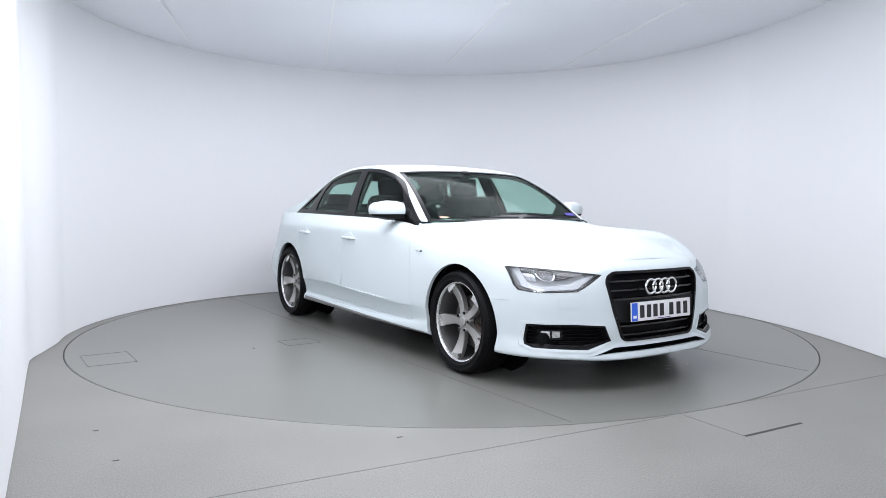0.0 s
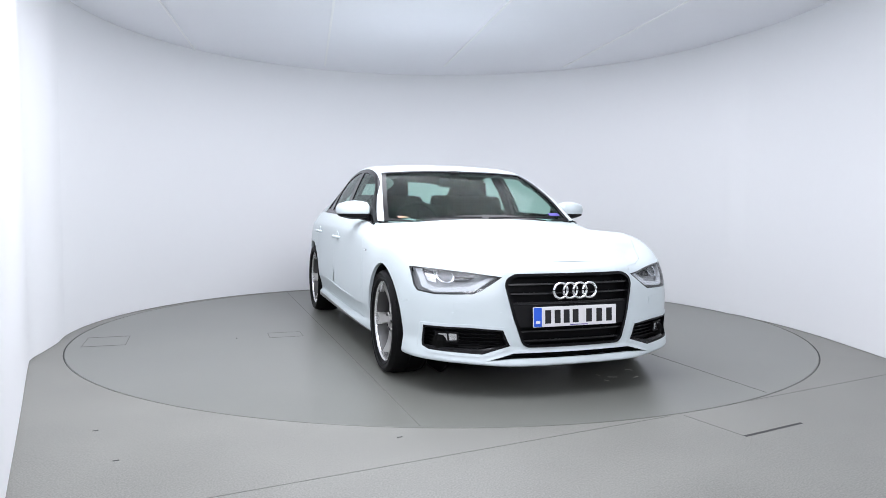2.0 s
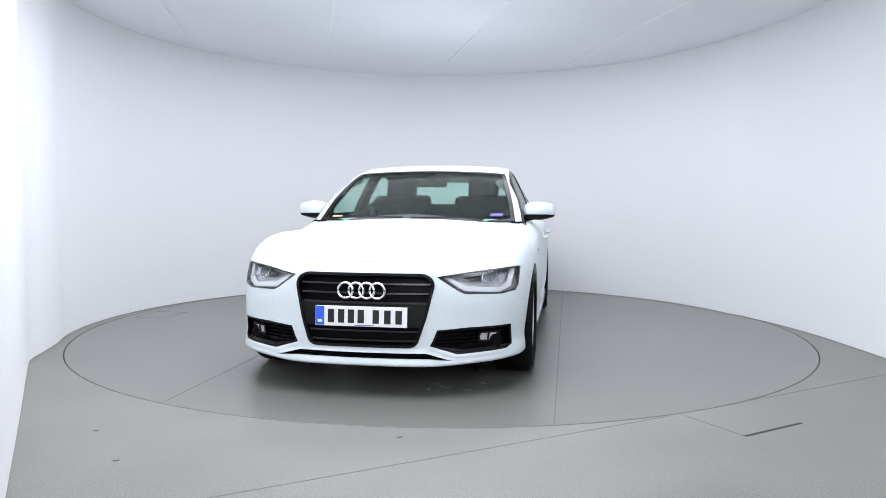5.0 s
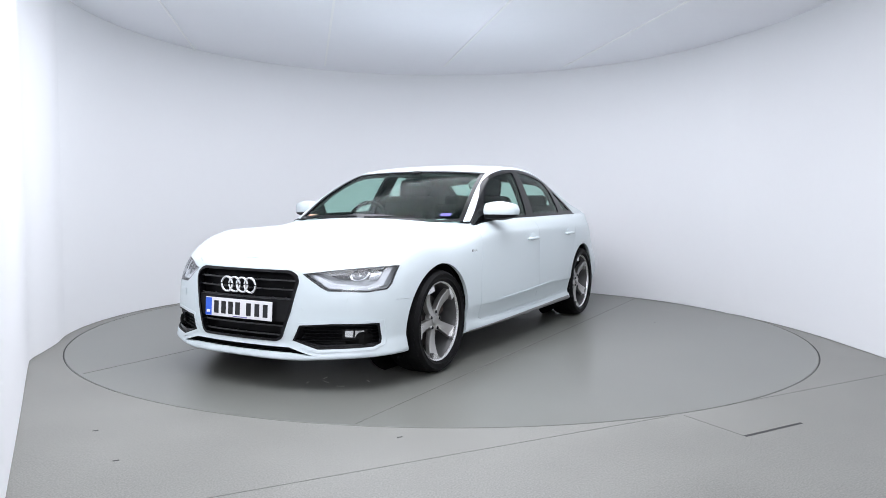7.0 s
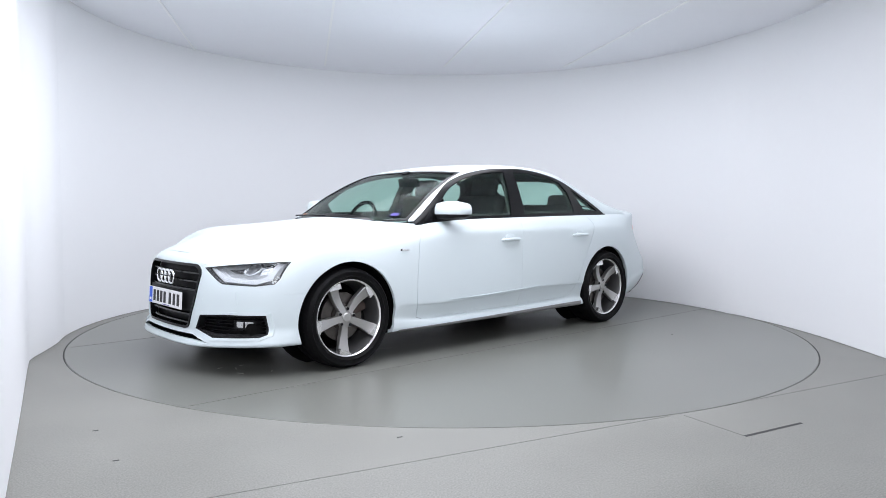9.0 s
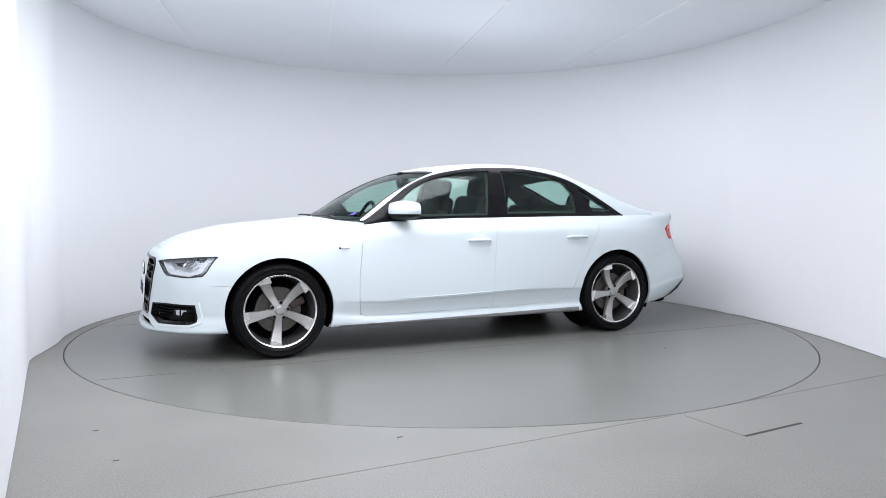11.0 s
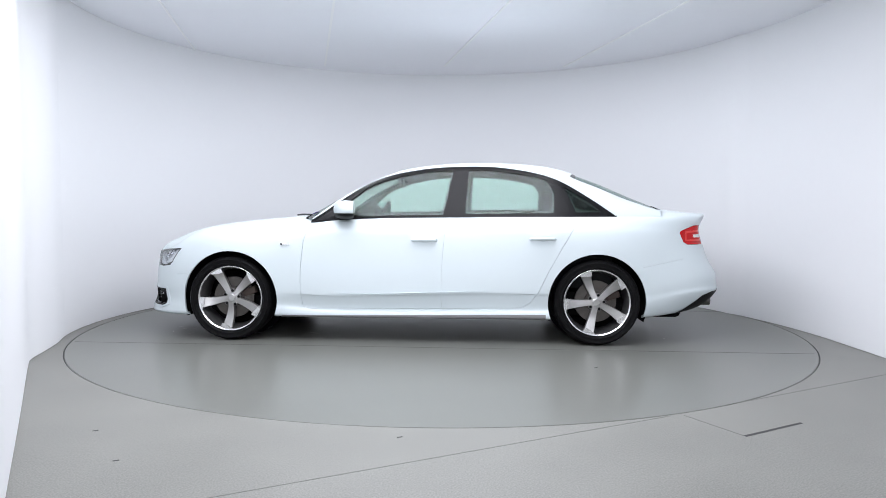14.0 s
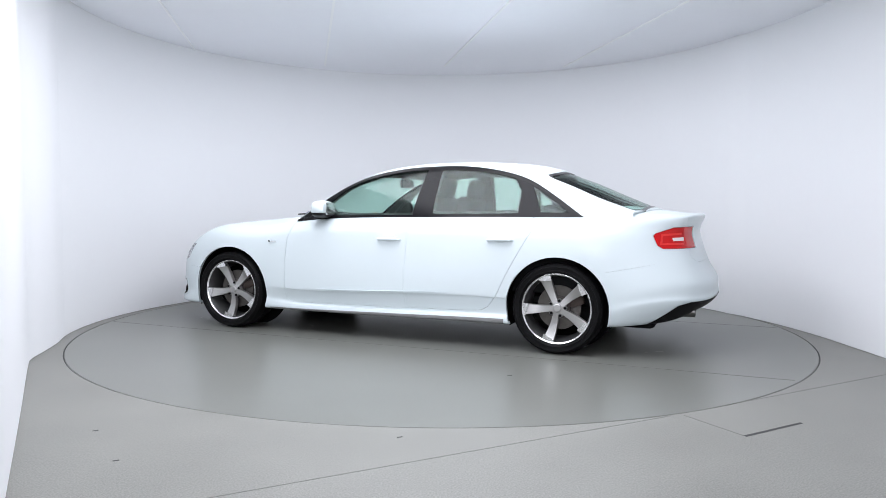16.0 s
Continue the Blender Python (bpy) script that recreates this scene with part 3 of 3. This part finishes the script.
# grille: dark well, bars, frame
well = part("grille", cut(skin(-.055, .01), prism(grow(GRILLE_O, .02), 0, 1.8, 2.6), "INTERSECT"), GRILLE, car, "black single-frame radiator grille")
rim_tool = rounded(grow(GRILLE_O, -.016), .02)
frame_me = cut(cut(skin(.006, .05), prism(rounded(grow(GRILLE_O, -.001), .02), 0, 1.8, 2.6), "INTERSECT"), prism(rim_tool, 0, 1.8, 2.6))
part("grille_frame", frame_me, BLACK, well, "gloss black grille surround")
for k in range(7):
    z = .309 + k * .0517
    if .40 < z < .47:
        continue
    half = float(np.interp(z, [.272, .292, .44, .615, .655, .68], [.28, .305, .35, .388, .375, .33])) - .012
    part("grille_bar", cut(skin(-.012, .03), prism([(-half, z - .005), (half, z - .005), (half, z + .005), (-half, z + .005)], 0, 1.8, 2.6), "INTERSECT"), BAR, well)
part("plate_panel", cut(skin(-.004, .03), prism([(-.33, .385), (.33, .385), (.365, .51), (-.365, .51)], 0, 1.8, 2.6), "INTERSECT"), SATIN, well, "black plate carrier")
rings = new("badge")
rings.parent = well
tagged(rings, "four linked chrome rings")
for k in range(4):
    y = (k - 1.5) * .060
    c = Vector((2.236 - .0, y, .584))
    pts = [c + Vector((0.0, .042 * math.cos(a), .042 * math.sin(a))) for a in [2 * math.pi * i / 40 for i in range(40)]]
    part("ring", tube(pts, .0072, 10, closed=True), CHROME, rings)

# number plate
plate = part("number_plate", box(.008, .52, .111, pose(2.242, 0, .443, 0, -3), bevel=.003), PLATE, car, "white front number plate with dark bars", smooth=False)
m0 = pose(2.242, 0, .443, 0, -3)
part("plate_band", box(.002, .048, .105, m0 @ pose(.0045, -.233, 0)), BLUE, plate, "blue band", smooth=False)
for k, y in enumerate((-.170, -.112, -.056, .0, .085, .150, .213)):
    part("plate_bar", box(.002, .036 if k != 1 else .036, .074, m0 @ pose(.0045, y + .0, 0)), INK, plate, smooth=False)

part("maker_line", box(.002, .11, .004, m0 @ pose(.0045, .02, -.0485)), VIOLET, plate, smooth=False)
part("band_mark", box(.002, .026, .016, m0 @ pose(.0065, -.233, -.028)), PLATE, plate, smooth=False)

# bumper: washer covers and parking sensors
for s in (1, -1):
    for y, z, r in ((.66, .455, .010), (.42, .462, .010)):
        d = cut(skin(.0015, .01), lathe([(r, 1.6), (r, 2.6)], 20, Matrix.Translation((0, s * y, z)) @ pose(0, 0, 0, 0, 90)), "INTERSECT")
        part("parking_sensor", d, PAINT, car, "small white parking sensor")
    q = [(.56, .475), (.66, .477), (.66, .522), (.56, .518)]
    part("washer_cover", cut(skin(.0025, .01), prism(q if s > 0 else mirrored(q), 0, 1.6, 2.6), "INTERSECT"), PAINT, car, "white headlight washer cover")

# lamps
def front_lamp(s):
    flip = (lambda p: p) if s == 1 else mirrored
    P = lambda q, d=0.0: prism(grow(flip(q), d), 0, 1.78, 2.6)
    lamp = part("headlight", cut(skin(-.05, .008), P(LAMP_F, .015), "INTERSECT"), LAMP_GREY, car, "headlight with white light guide and projector lens")
    part("bezel", cut(cut(skin(-.003, .016), P(LAMP_F, -.001), "INTERSECT"), P(LAMP_F, -.009)), LAMP_DARK, lamp, "dark lamp edge")
    guide = [(.440, .654), (.548, .580), (.737, .568), (.794, .594), (.810, .692), (.784, .692), (.770, .616), (.727, .589), (.562, .603), (.470, .654)]
    part("light_guide", cut(skin(-.018, .025), P(guide), "INTERSECT"), DRL, lamp, "white running light guide")
    inner = [(.535, .646), (.585, .628), (.632, .626), (.632, .656)]
    part("reflector", cut(skin(-.032, .02), P(inner), "INTERSECT"), LAMP_DARK, lamp, "dark inner reflector")
    outer = [(.722, .618), (.760, .628), (.775, .690), (.722, .688)]
    part("reflector", cut(skin(-.032, .02), P(outer), "INTERSECT"), LAMP_SILVER, lamp)
    ring = [(.677 + .043 * math.cos(q), .657 + .037 * math.sin(q)) for q in [2 * math.pi * i / 36 for i in range(36)]]
    part("projector_ring", cut(cut(skin(-.022, .028), P(ring), "INTERSECT"), P(ring, -.006)), LAMP_SILVER, lamp, "silver projector ring")
    part("projector", cut(skin(-.028, .02), P(ring, -.006), "INTERSECT"), PROJ, lamp, "round grey projector lens")
    cover = part("lens_cover", cut(skin(-.001, .004), P(LAMP_F, -.002), "INTERSECT"), CLEAR, lamp, "clear lens cover")
    cover.visible_shadow = False


def fog_inlet(s):
    flip = (lambda p: p) if s == 1 else mirrored
    P = lambda q, d=0.0: prism(grow(flip(q), d), 0, 1.78, 2.6)
    inlet = part("air_inlet", cut(skin(-.06, .008), P(FOG, .015), "INTERSECT"), GRILLE, car, "black honeycomb side air inlet")
    part("inlet_frame", cut(cut(skin(.004, .05), P(FOG, -.001), "INTERSECT"), P(FOG, -.010)), SATIN, inlet)
    raised = cut(cut(skin(.005, .02), P(FOG, .015), "INTERSECT"), P(FOG, -.0005))
    part("inlet_border", raised, PAINT, inlet, "raised white bumper edge")
    for k in range(5):
        part("inlet_bar", cut(skin(-.03, .02), cut_strip(flip, .282 + k * .020), "INTERSECT"), GRILLE, inlet)
    part("inlet_blade", cut(skin(-.006, .03), P([(.800, .272), (.53, .262), (.385, .290), (.380, .280), (.526, .241), (.780, .252)]), "INTERSECT"), BLACK, inlet)
    lamp_out = [(.638, .304), (.722, .300), (.732, .342), (.640, .342)]
    fog = part("fog_lamp", cut(skin(-.020, .03), P(rounded(lamp_out, .008)), "INTERSECT"), LAMP_SILVER, inlet, "small fog lamp")
    part("fog_divider", cut(skin(-.016, .03), P([(.676, .300), (.682, .300), (.688, .343), (.682, .343)]), "INTERSECT"), SATIN, fog)
    part("fog_surround", cut(cut(skin(-.014, .03), P(rounded(grow(lamp_out, .010), .01)), "INTERSECT"), P(rounded(lamp_out, .008))), SATIN, fog)


def cut_strip(flip, z):
    return prism(flip([(.41 + abs(z - .31) * .2, z - .003), (.775, z - .003), (.775, z + .003), (.41 + abs(z - .31) * .2, z + .003)]), 0, 1.5, 2.6)


for s in (1, -1):
    front_lamp(s)
    fog_inlet(s)
    tail = part("tail_light", cut(skin(-.003, .03), prism(grow(TAIL_SIDE, -.003), 1, s * .575, s * 1.3), "INTERSECT"), RED, car, "red wrap-round tail light")
    part("boot_lens", cut(skin(-.003, .03), prism(grow(TAIL_SIDE, -.003), 1, s * .41, s * .568), "INTERSECT"), RED, tail)
    guide = [(-2.09, .862), (-2.6, .900), (-2.6, .888), (-2.10, .848), (-2.10, .800), (-2.6, .800), (-2.6, .788), (-2.086, .788)]
    part("light_guide", cut(skin(-.0015, .01), prism(guide, 1, s * .60, s * 1.3), "INTERSECT"), RED_GUIDE, tail, "brighter red light guide")
    lens = [(.585, .816), (.668, .814), (.668, .836), (.585, .840)]
    part("reversing_lens", cut(skin(-.001, .01), prism(lens if s > 0 else mirrored(lens), 0, -2.6, -2.0), "INTERSECT"), WHITE_LENS, tail, "white reversing lens")
part("lower_intake", cut(skin(-.05, .01), prism(grow(SLOT, .02), 0, 1.9, 2.6), "INTERSECT"), GRILLE, car, "black lower intake")

# underside, arch liners, diffuser
part("underbody", box(4.1, 1.5, .14, pose(-.02, 0, .27), bevel=.04), UNDER, car, "black underbody", smooth=False)
for x in (AXLE, -AXLE):
    for s in (1, -1):
        prof = [(0.372, 0.0), (0.372, 0.285), (0.385, 0.285), (0.385, 0.0)]
        bm = lathe(prof, 48, Matrix.Translation((x, s * 0.56, HUB_Z)) @ pose(0, 0, 0, -90 * s), closed=True)
        bmesh.ops.delete(bm, geom=[f for f in bm.faces if f.calc_center_median().z < .17], context="FACES")
        liner = part("arch_liner", bm, UNDER, car, "black wheel arch liner")
        part("arch_wall", lathe([(0.02, 0), (.376, 0), (.376, .01), (.02, .01)], 40, Matrix.Translation((x, s * 0.55, HUB_Z + .03)) @ pose(0, 0, 0, -90 * s)), UNDER, liner, smooth=False)
diff = cut(skin(.004, .03), prism([(-2.0, .12), (-2.0, .232), (-2.063, .268), (-2.147, .325), (-2.218, .378), (-2.30, .402), (-2.6, .402), (-2.6, .12)], 1, -.90, .90), "INTERSECT")
part("diffuser", diff, SATIN, car, "black rear diffuser")
for s in (1, -1):
    strip = cut(skin(.003, .02), prism([(1.0, .15), (1.0, .203), (.60, .207), (-.67, .228), (-1.02, .232), (-1.02, .15)], 1, s * .5, s * 1.3), "INTERSECT")
    part("sill_trim", strip, SILL, car, "grey plastic sill trim")
for s in (.50, .585):
    part("exhaust_pipe", lathe([(.034, 0), (.038, 0), (.038, .14), (.034, .14)], 28, Matrix.Translation((-2.32, s, .318)) @ pose(0, 0, 0, 0, 90), closed=True), PIPE, car, "round dark steel exhaust pipe")

# ---- cabin ----
part("cabin_floor", box(2.6, 1.42, .05, pose(-.35, 0, .36)), LINING, car, smooth=False)
part("firewall", box(.05, 1.44, .50, pose(.80, 0, .62)), LINING, car, smooth=False)
part("parcel_shelf", box(.62, 1.30, .03, pose(-1.62, 0, .945), bevel=.01), LINING, car, "black rear parcel shelf", smooth=False)
for s in (1, -1):
    part("door_card", box(2.10, .05, .50, pose(-.48, s * .765, .67), bevel=.02), LINING, car, "black inner door trim")
for s in (1, -1):
    for q, nm in (([(-.285, .95), (-.30, 1.34), (-.425, 1.345), (-.41, .95)], "middle_pillar_trim"), ([(-1.10, .95), (-1.11, 1.20), (-1.04, 1.275), (-1.16, 1.24), (-1.20, 1.21), (-1.25, .95)], "rear_pillar_trim")):
        part(nm, cut(house(-.016, .045), prism(q, 1, s * .3, s * 1.2), "INTERSECT"), LINING, car, "dark inner pillar trim")
dash = bmesh.new()
prism([(.90, .70), (.90, .895), (.78, .915), (.62, .92), (.50, .89), (.46, .82), (.50, .70)], 1, -.66, .66, dash)
part("dashboard", dash, LINING, car, "black dashboard", angle=20)
part("instrument_hood", prism([(.62, .92), (.60, .965), (.52, .965), (.46, .93), (.46, .88)], 1, -.58, -.18), LINING, car, angle=20)


def seat(x, y, rear=False):
    ob = tagged(new("front_seat"), "black leather seat")
    ob.parent = car
    ob.location = (x, y, 0)
    part("cushion", box(.50, .50, .16, pose(0, 0, .50, 0, -6), bevel=.05, seg=3), SEAT, ob)
    part("backrest", box(.14, .50, .66, pose(-.30, 0, .81, 0, -16), bevel=.055, seg=3), SEAT, ob)
    for s in (1, -1):
        part("bolster", box(.17, .08, .50, pose(-.265, s * .22, .76, 0, -18), bevel=.035, seg=2), SEAT, ob)
        part("headrest_post", tube([(-.385, s * .06, 1.06), (-.42, s * .06, 1.16)], .007, 8), CHROME, ob)
    part("headrest", box(.10, .27, .17, pose(-.42, 0, 1.195, 0, -14), bevel=.045, seg=3), SEAT, ob)


seat(.06, .37)
seat(.06, -.37)
bench = part("rear_seat", box(.50, 1.36, .17, pose(-.85, 0, .52, 0, -5), bevel=.05, seg=3), SEAT, car, "black leather rear bench")
part("backrest", box(.14, 1.32, .58, pose(-1.20, 0, .78, 0, -22), bevel=.05, seg=3), SEAT, bench)
for y in (-.42, .42):
    part("headrest", box(.10, .27, .13, pose(-1.33, y, 1.085, 0, -16), bevel=.04, seg=3), SEAT, bench)
wheel_m = Matrix.Translation((.40, -.37, .90)) @ pose(0, 0, 0, 0, 68)
sw = part("steering_wheel", tube([(.185 * math.cos(a), .185 * math.sin(a), 0) for a in [2 * math.pi * i / 40 for i in range(40)]], .016, 10, closed=True, m=wheel_m), SEAT, car, "black steering wheel")
bm = bmesh.new()
for a in (0, 180, 270 - 180 + 0):
    box(.17, .035, .018, wheel_m @ pose(0, 0, 0, 0, 0, a + 90 if a != 90 else 0) @ pose(.09, 0, -.005), bevel=.006, bm=bm)
box(.11, .14, .04, wheel_m @ pose(0, 0, -.01), bevel=.015, bm=bm)
part("spokes", bm, SEAT, sw)
im = part("interior_mirror", box(.035, .25, .075, pose(.17, 0, 1.236, 0, 8), bevel=.016, seg=3), SATIN, car, "black interior mirror")
part("mirror_stem", box(.05, .08, .10, pose(.185, 0, 1.283, 0, 30), bevel=.015), SATIN, im)

# stickers low on the windscreen
part("sticker", box(.002, .085, .04, pose(.80, .60, .985, 0, -61)), VIOLET, car, "violet paper sticker", smooth=False)
part("sticker", box(.002, .075, .022, pose(.80, -.60, .968, 0, -61)), ORANGE, car, "small orange and white sticker", smooth=False)

# ---- door mirrors ----
def door_mirror(s):
    bm = bmesh.new()
    bmesh.ops.create_cube(bm, size=1.0)
    bmesh.ops.subdivide_edges(bm, edges=bm.edges[:], cuts=9, use_grid_fill=True)
    for v in bm.verts:
        p = v.co * 2
        q = Vector((p.x * math.sqrt(1 - p.y**2 / 2 - p.z**2 / 2 + p.y**2 * p.z**2 / 3), p.y * math.sqrt(1 - p.x**2 / 2 - p.z**2 / 2 + p.x**2 * p.z**2 / 3), p.z * math.sqrt(1 - p.y**2 / 2 - p.x**2 / 2 + p.y**2 * p.x**2 / 3)))
        q = q.lerp(p, .35)
        taper = 1 - .22 * max(0, q.y)
        v.co = Vector((max(q.x, -.62) * .095 * taper - .03 * q.y, q.y * .122, q.z * .070 * taper + .012 * q.y * 0))
    shape = as_mesh(bm)
    m = Matrix.Translation((.497, s * .902, 1.014)) @ Matrix.Diagonal((1, s, 1, 1))
    shape.transform(m)
    b2 = bmesh.new(); b2.from_mesh(shape); bmesh.ops.recalc_face_normals(b2, faces=b2.faces); b2.to_mesh(shape); b2.free()
    top = cut(shape.copy(), box(1, 1, 1, pose(.497, s * .902, .988 + .5)), "INTERSECT")
    low = cut(shape.copy(), box(1, 1, 1, pose(.497, s * .902, .985 - .5)), "INTERSECT")
    mir = part("door_mirror", top, PAINT, car, "white door mirror cap")
    part("mirror_base", low, SATIN, mir, "black lower mirror shell")
    part("mirror_arm", tube([(.55, s * .775, .952), (.54, s * .81, .960), (.52, s * .86, .972)], [.032, .024, .026], 12), SATIN, mir, "black mirror arm")
    part("mirror_glass", box(.003, .17, .095, pose(.429, s * .885, 1.020, 0, 0, s * 6), bevel=.001), CHROME, mir, "mirror glass")


for s in (1, -1):
    badge = part("wing_badge", box(.075, .004, .012, pose(.965, s * .913, .748, 0, 0, -s * 1.0), bevel=.001), CHROME, car, "small chrome wing badge", smooth=False)
    part("badge_mark", box(.012, .003, .013, pose(.995, s * .9145, .749)), SATIN, badge, smooth=False)
door_mirror(1)
door_mirror(-1)
for y0, y1 in ((-.50, -.06), (.0, .52)):
    part("wiper", tube([(.955, y0, .962), (.985, (y0 + y1) / 2, .968), (.965, y1, .966)], .006, 8), SATIN, car, "black wiper arm")

# ---- wheels ----
def wheel(x, s, turn):
    """Tyre with ribs, rim, brake and five blade-like arms."""
    m = Matrix.Translation((x, s * .785, HUB_Z)) @ pose(0, 0, 0, -90 * s)
    hub = new("wheel")
    hub.parent = car
    tagged(hub, "five-arm grey alloy wheel with low-profile tyre")
    tyre = [(.246, .085), (.252, .108), (.266, .119), (.268, .1225), (.273, .1225), (.275, .121), (.296, .124), (.298, .1265), (.302, .1255), (.304, .121), (.313, .112), (.322, .090), (.3275, .05), (.3275, .012), (.322, .008), (.3275, .004), (.3275, -.05), (.322, -.09), (.30, -.118), (.25, -.10), (.243, -.08), (.243, .07)]
    tyre_ob = part("tyre", lathe(tyre, 96, m, closed=True), RUBBER, hub, "black low-profile tyre")
    bm = bmesh.new()
    for k in range(72):
        for side, tilt in ((1, -12), (-1, 12)):
            box(.006, .0165, .044, m @ pose(0, 0, 0, 0, 0, 5 * k + 2.5 * (side > 0)) @ pose(.3196, 0, side * .082, 0, tilt), bm=bm)
    tagged(part("tread_blocks", bm, RUBBER, tyre_ob, "worn tread blocks of the tyre shoulder", smooth=False), kind="stuff")
    part("rim", lathe([(.256, .094), (.256, .102), (.247, .104), (.240, .096), (.232, .06), (.222, .0), (.218, -.08), (.226, -.08), (.238, .0), (.246, .08)], 96, m, closed=True), BARREL, hub, "dark rim barrel")
    part("rim_lip", lathe([(.2565, .094), (.2575, .1035), (.249, .108), (.2405, .101), (.239, .094)], 96, m, closed=True), POLISH, hub, "polished rim lip")
    disc = part("brake_disc", lathe([(.04, -.012), (.158, -.012), (.160, .0), (.158, .012), (.085, .012), (.082, .022), (.04, .022)], 64, m), STEEL, hub, "worn steel brake disc")
    part("caliper", box(.11, .06, .07, m @ pose(0, 0, 0, 0, 0, 200 if s > 0 else -20) @ pose(.135, 0, .0), bevel=.015), RUST, disc, "brown rusty brake caliper")
    part("hub_disc", lathe([(0, .066), (.022, .0665), (.036, .065), (.052, .062), (.060, .052), (.064, .03), (.0, .03)], 48, m), RIM, hub)
    part("centre_cap", lathe([(0, .078), (.024, .077), (.030, .0725), (.030, .06), (0, .06)], 32, m), RIM, hub, "grey centre cap")
    for k in range(5):
        a = turn + 72 * k
        mm = m @ pose(0, 0, 0, 0, 0, a)
        bm = bmesh.new()
        rows = []
        for i in range(9):
            t = i / 8
            r = .040 + t * .200
            w0 = -.021 - .010 * t - .009 * t * t
            w1 = .021 + .014 * t + .008 * t * t
            sweep = s * (.005 * math.sin(t * math.pi) - .004 * t)
            h = .066 - .012 * math.sin(t * math.pi) + .028 * t * t
            tilt = s * .008 * t
            rows.append([bm.verts.new(mm @ Vector(q)) for q in ((r, w0 + sweep, h - .034), (r, w0 + sweep, h - .004 - tilt), (r, w0 * .92 + sweep, h - tilt * .8), (r, sweep, h + .0005), (r, w1 * .92 + sweep, h + tilt * .8), (r, w1 + sweep, h - .004 + tilt), (r, w1 + sweep, h - .034))])
        for p, q in zip(rows, rows[1:]):
            for i in range(6):
                bm.faces.new((p[i], p[i + 1], q[i + 1], q[i]))
        bm.faces.new(rows[0]); bm.faces.new(rows[-1][::-1])
        arm = part("arm", bm, RIM, hub, angle=25)
        tip = [(.200, -.040), (.2415, -.046), (.2415, .052), (.226, .040), (.214, .010)]
        tip = [(r, y * s) for r, y in tip]
        bm = prism(tip, 2, .074, .1005)
        bmesh.ops.transform(bm, matrix=mm, verts=bm.verts)
        part("arm_tip", bm, POLISH, arm, "polished arm tip", angle=20)
        mb = m @ pose(0, 0, 0, 0, 0, a + 36) @ pose(.056, 0, 0)
        bolt = part("bolt", lathe([(.0105, .070), (.0120, .072), (.0145, .068), (.015, .05), (.0105, .05)], 16, mb, closed=True), RIM, hub)
        part("bolt_cap", lathe([(0, .076), (.009, .076), (.0104, .072), (.0104, .05), (0, .05)], 12, mb), SATIN, bolt)


for x in (AXLE, -AXLE):
    wheel(x, 1, 10.0 if x > 0 else 4.0)
    wheel(x, -1, 40.0)

# ---- the turn of the disc and of the car on it ----
TURN = [(0.0, -56.77), (0.5, -58.93), (1.0, -62.34), (1.5, -66.67), (2.0, -71.41), (2.5, -76.01), (3.0, -80.86), (3.5, -85.47), (4.0, -90.39), (4.5, -95.1), (5.0, -99.8), (5.5, -104.5), (6.0, -109.2),
        (6.5, -113.91), (7.0, -118.73), (7.5, -123.41), (8.0, -128.12), (8.5, -132.74), (9.0, -137.46), (9.5, -142.0), (10.0, -146.55), (10.5, -151.1), (11.0, -155.6), (11.5, -160.11), (12.0, -164.79),
        (12.5, -169.36), (13.0, -173.92), (13.5, -178.54), (14.0, -183.24), (14.5, -187.96), (15.0, -192.65), (15.5, -197.32), (16.0, -201.99)]


def motions():
    walk(turntable, [(t, pose(0, 0, 0, 0, 0, a)) for t, a in TURN])
    walk(car, [(t, pose(0, 0, 0, 0, 0, a) @ pose(0.1885, -0.0315, 0.0)) for t, a in TURN])


motions()
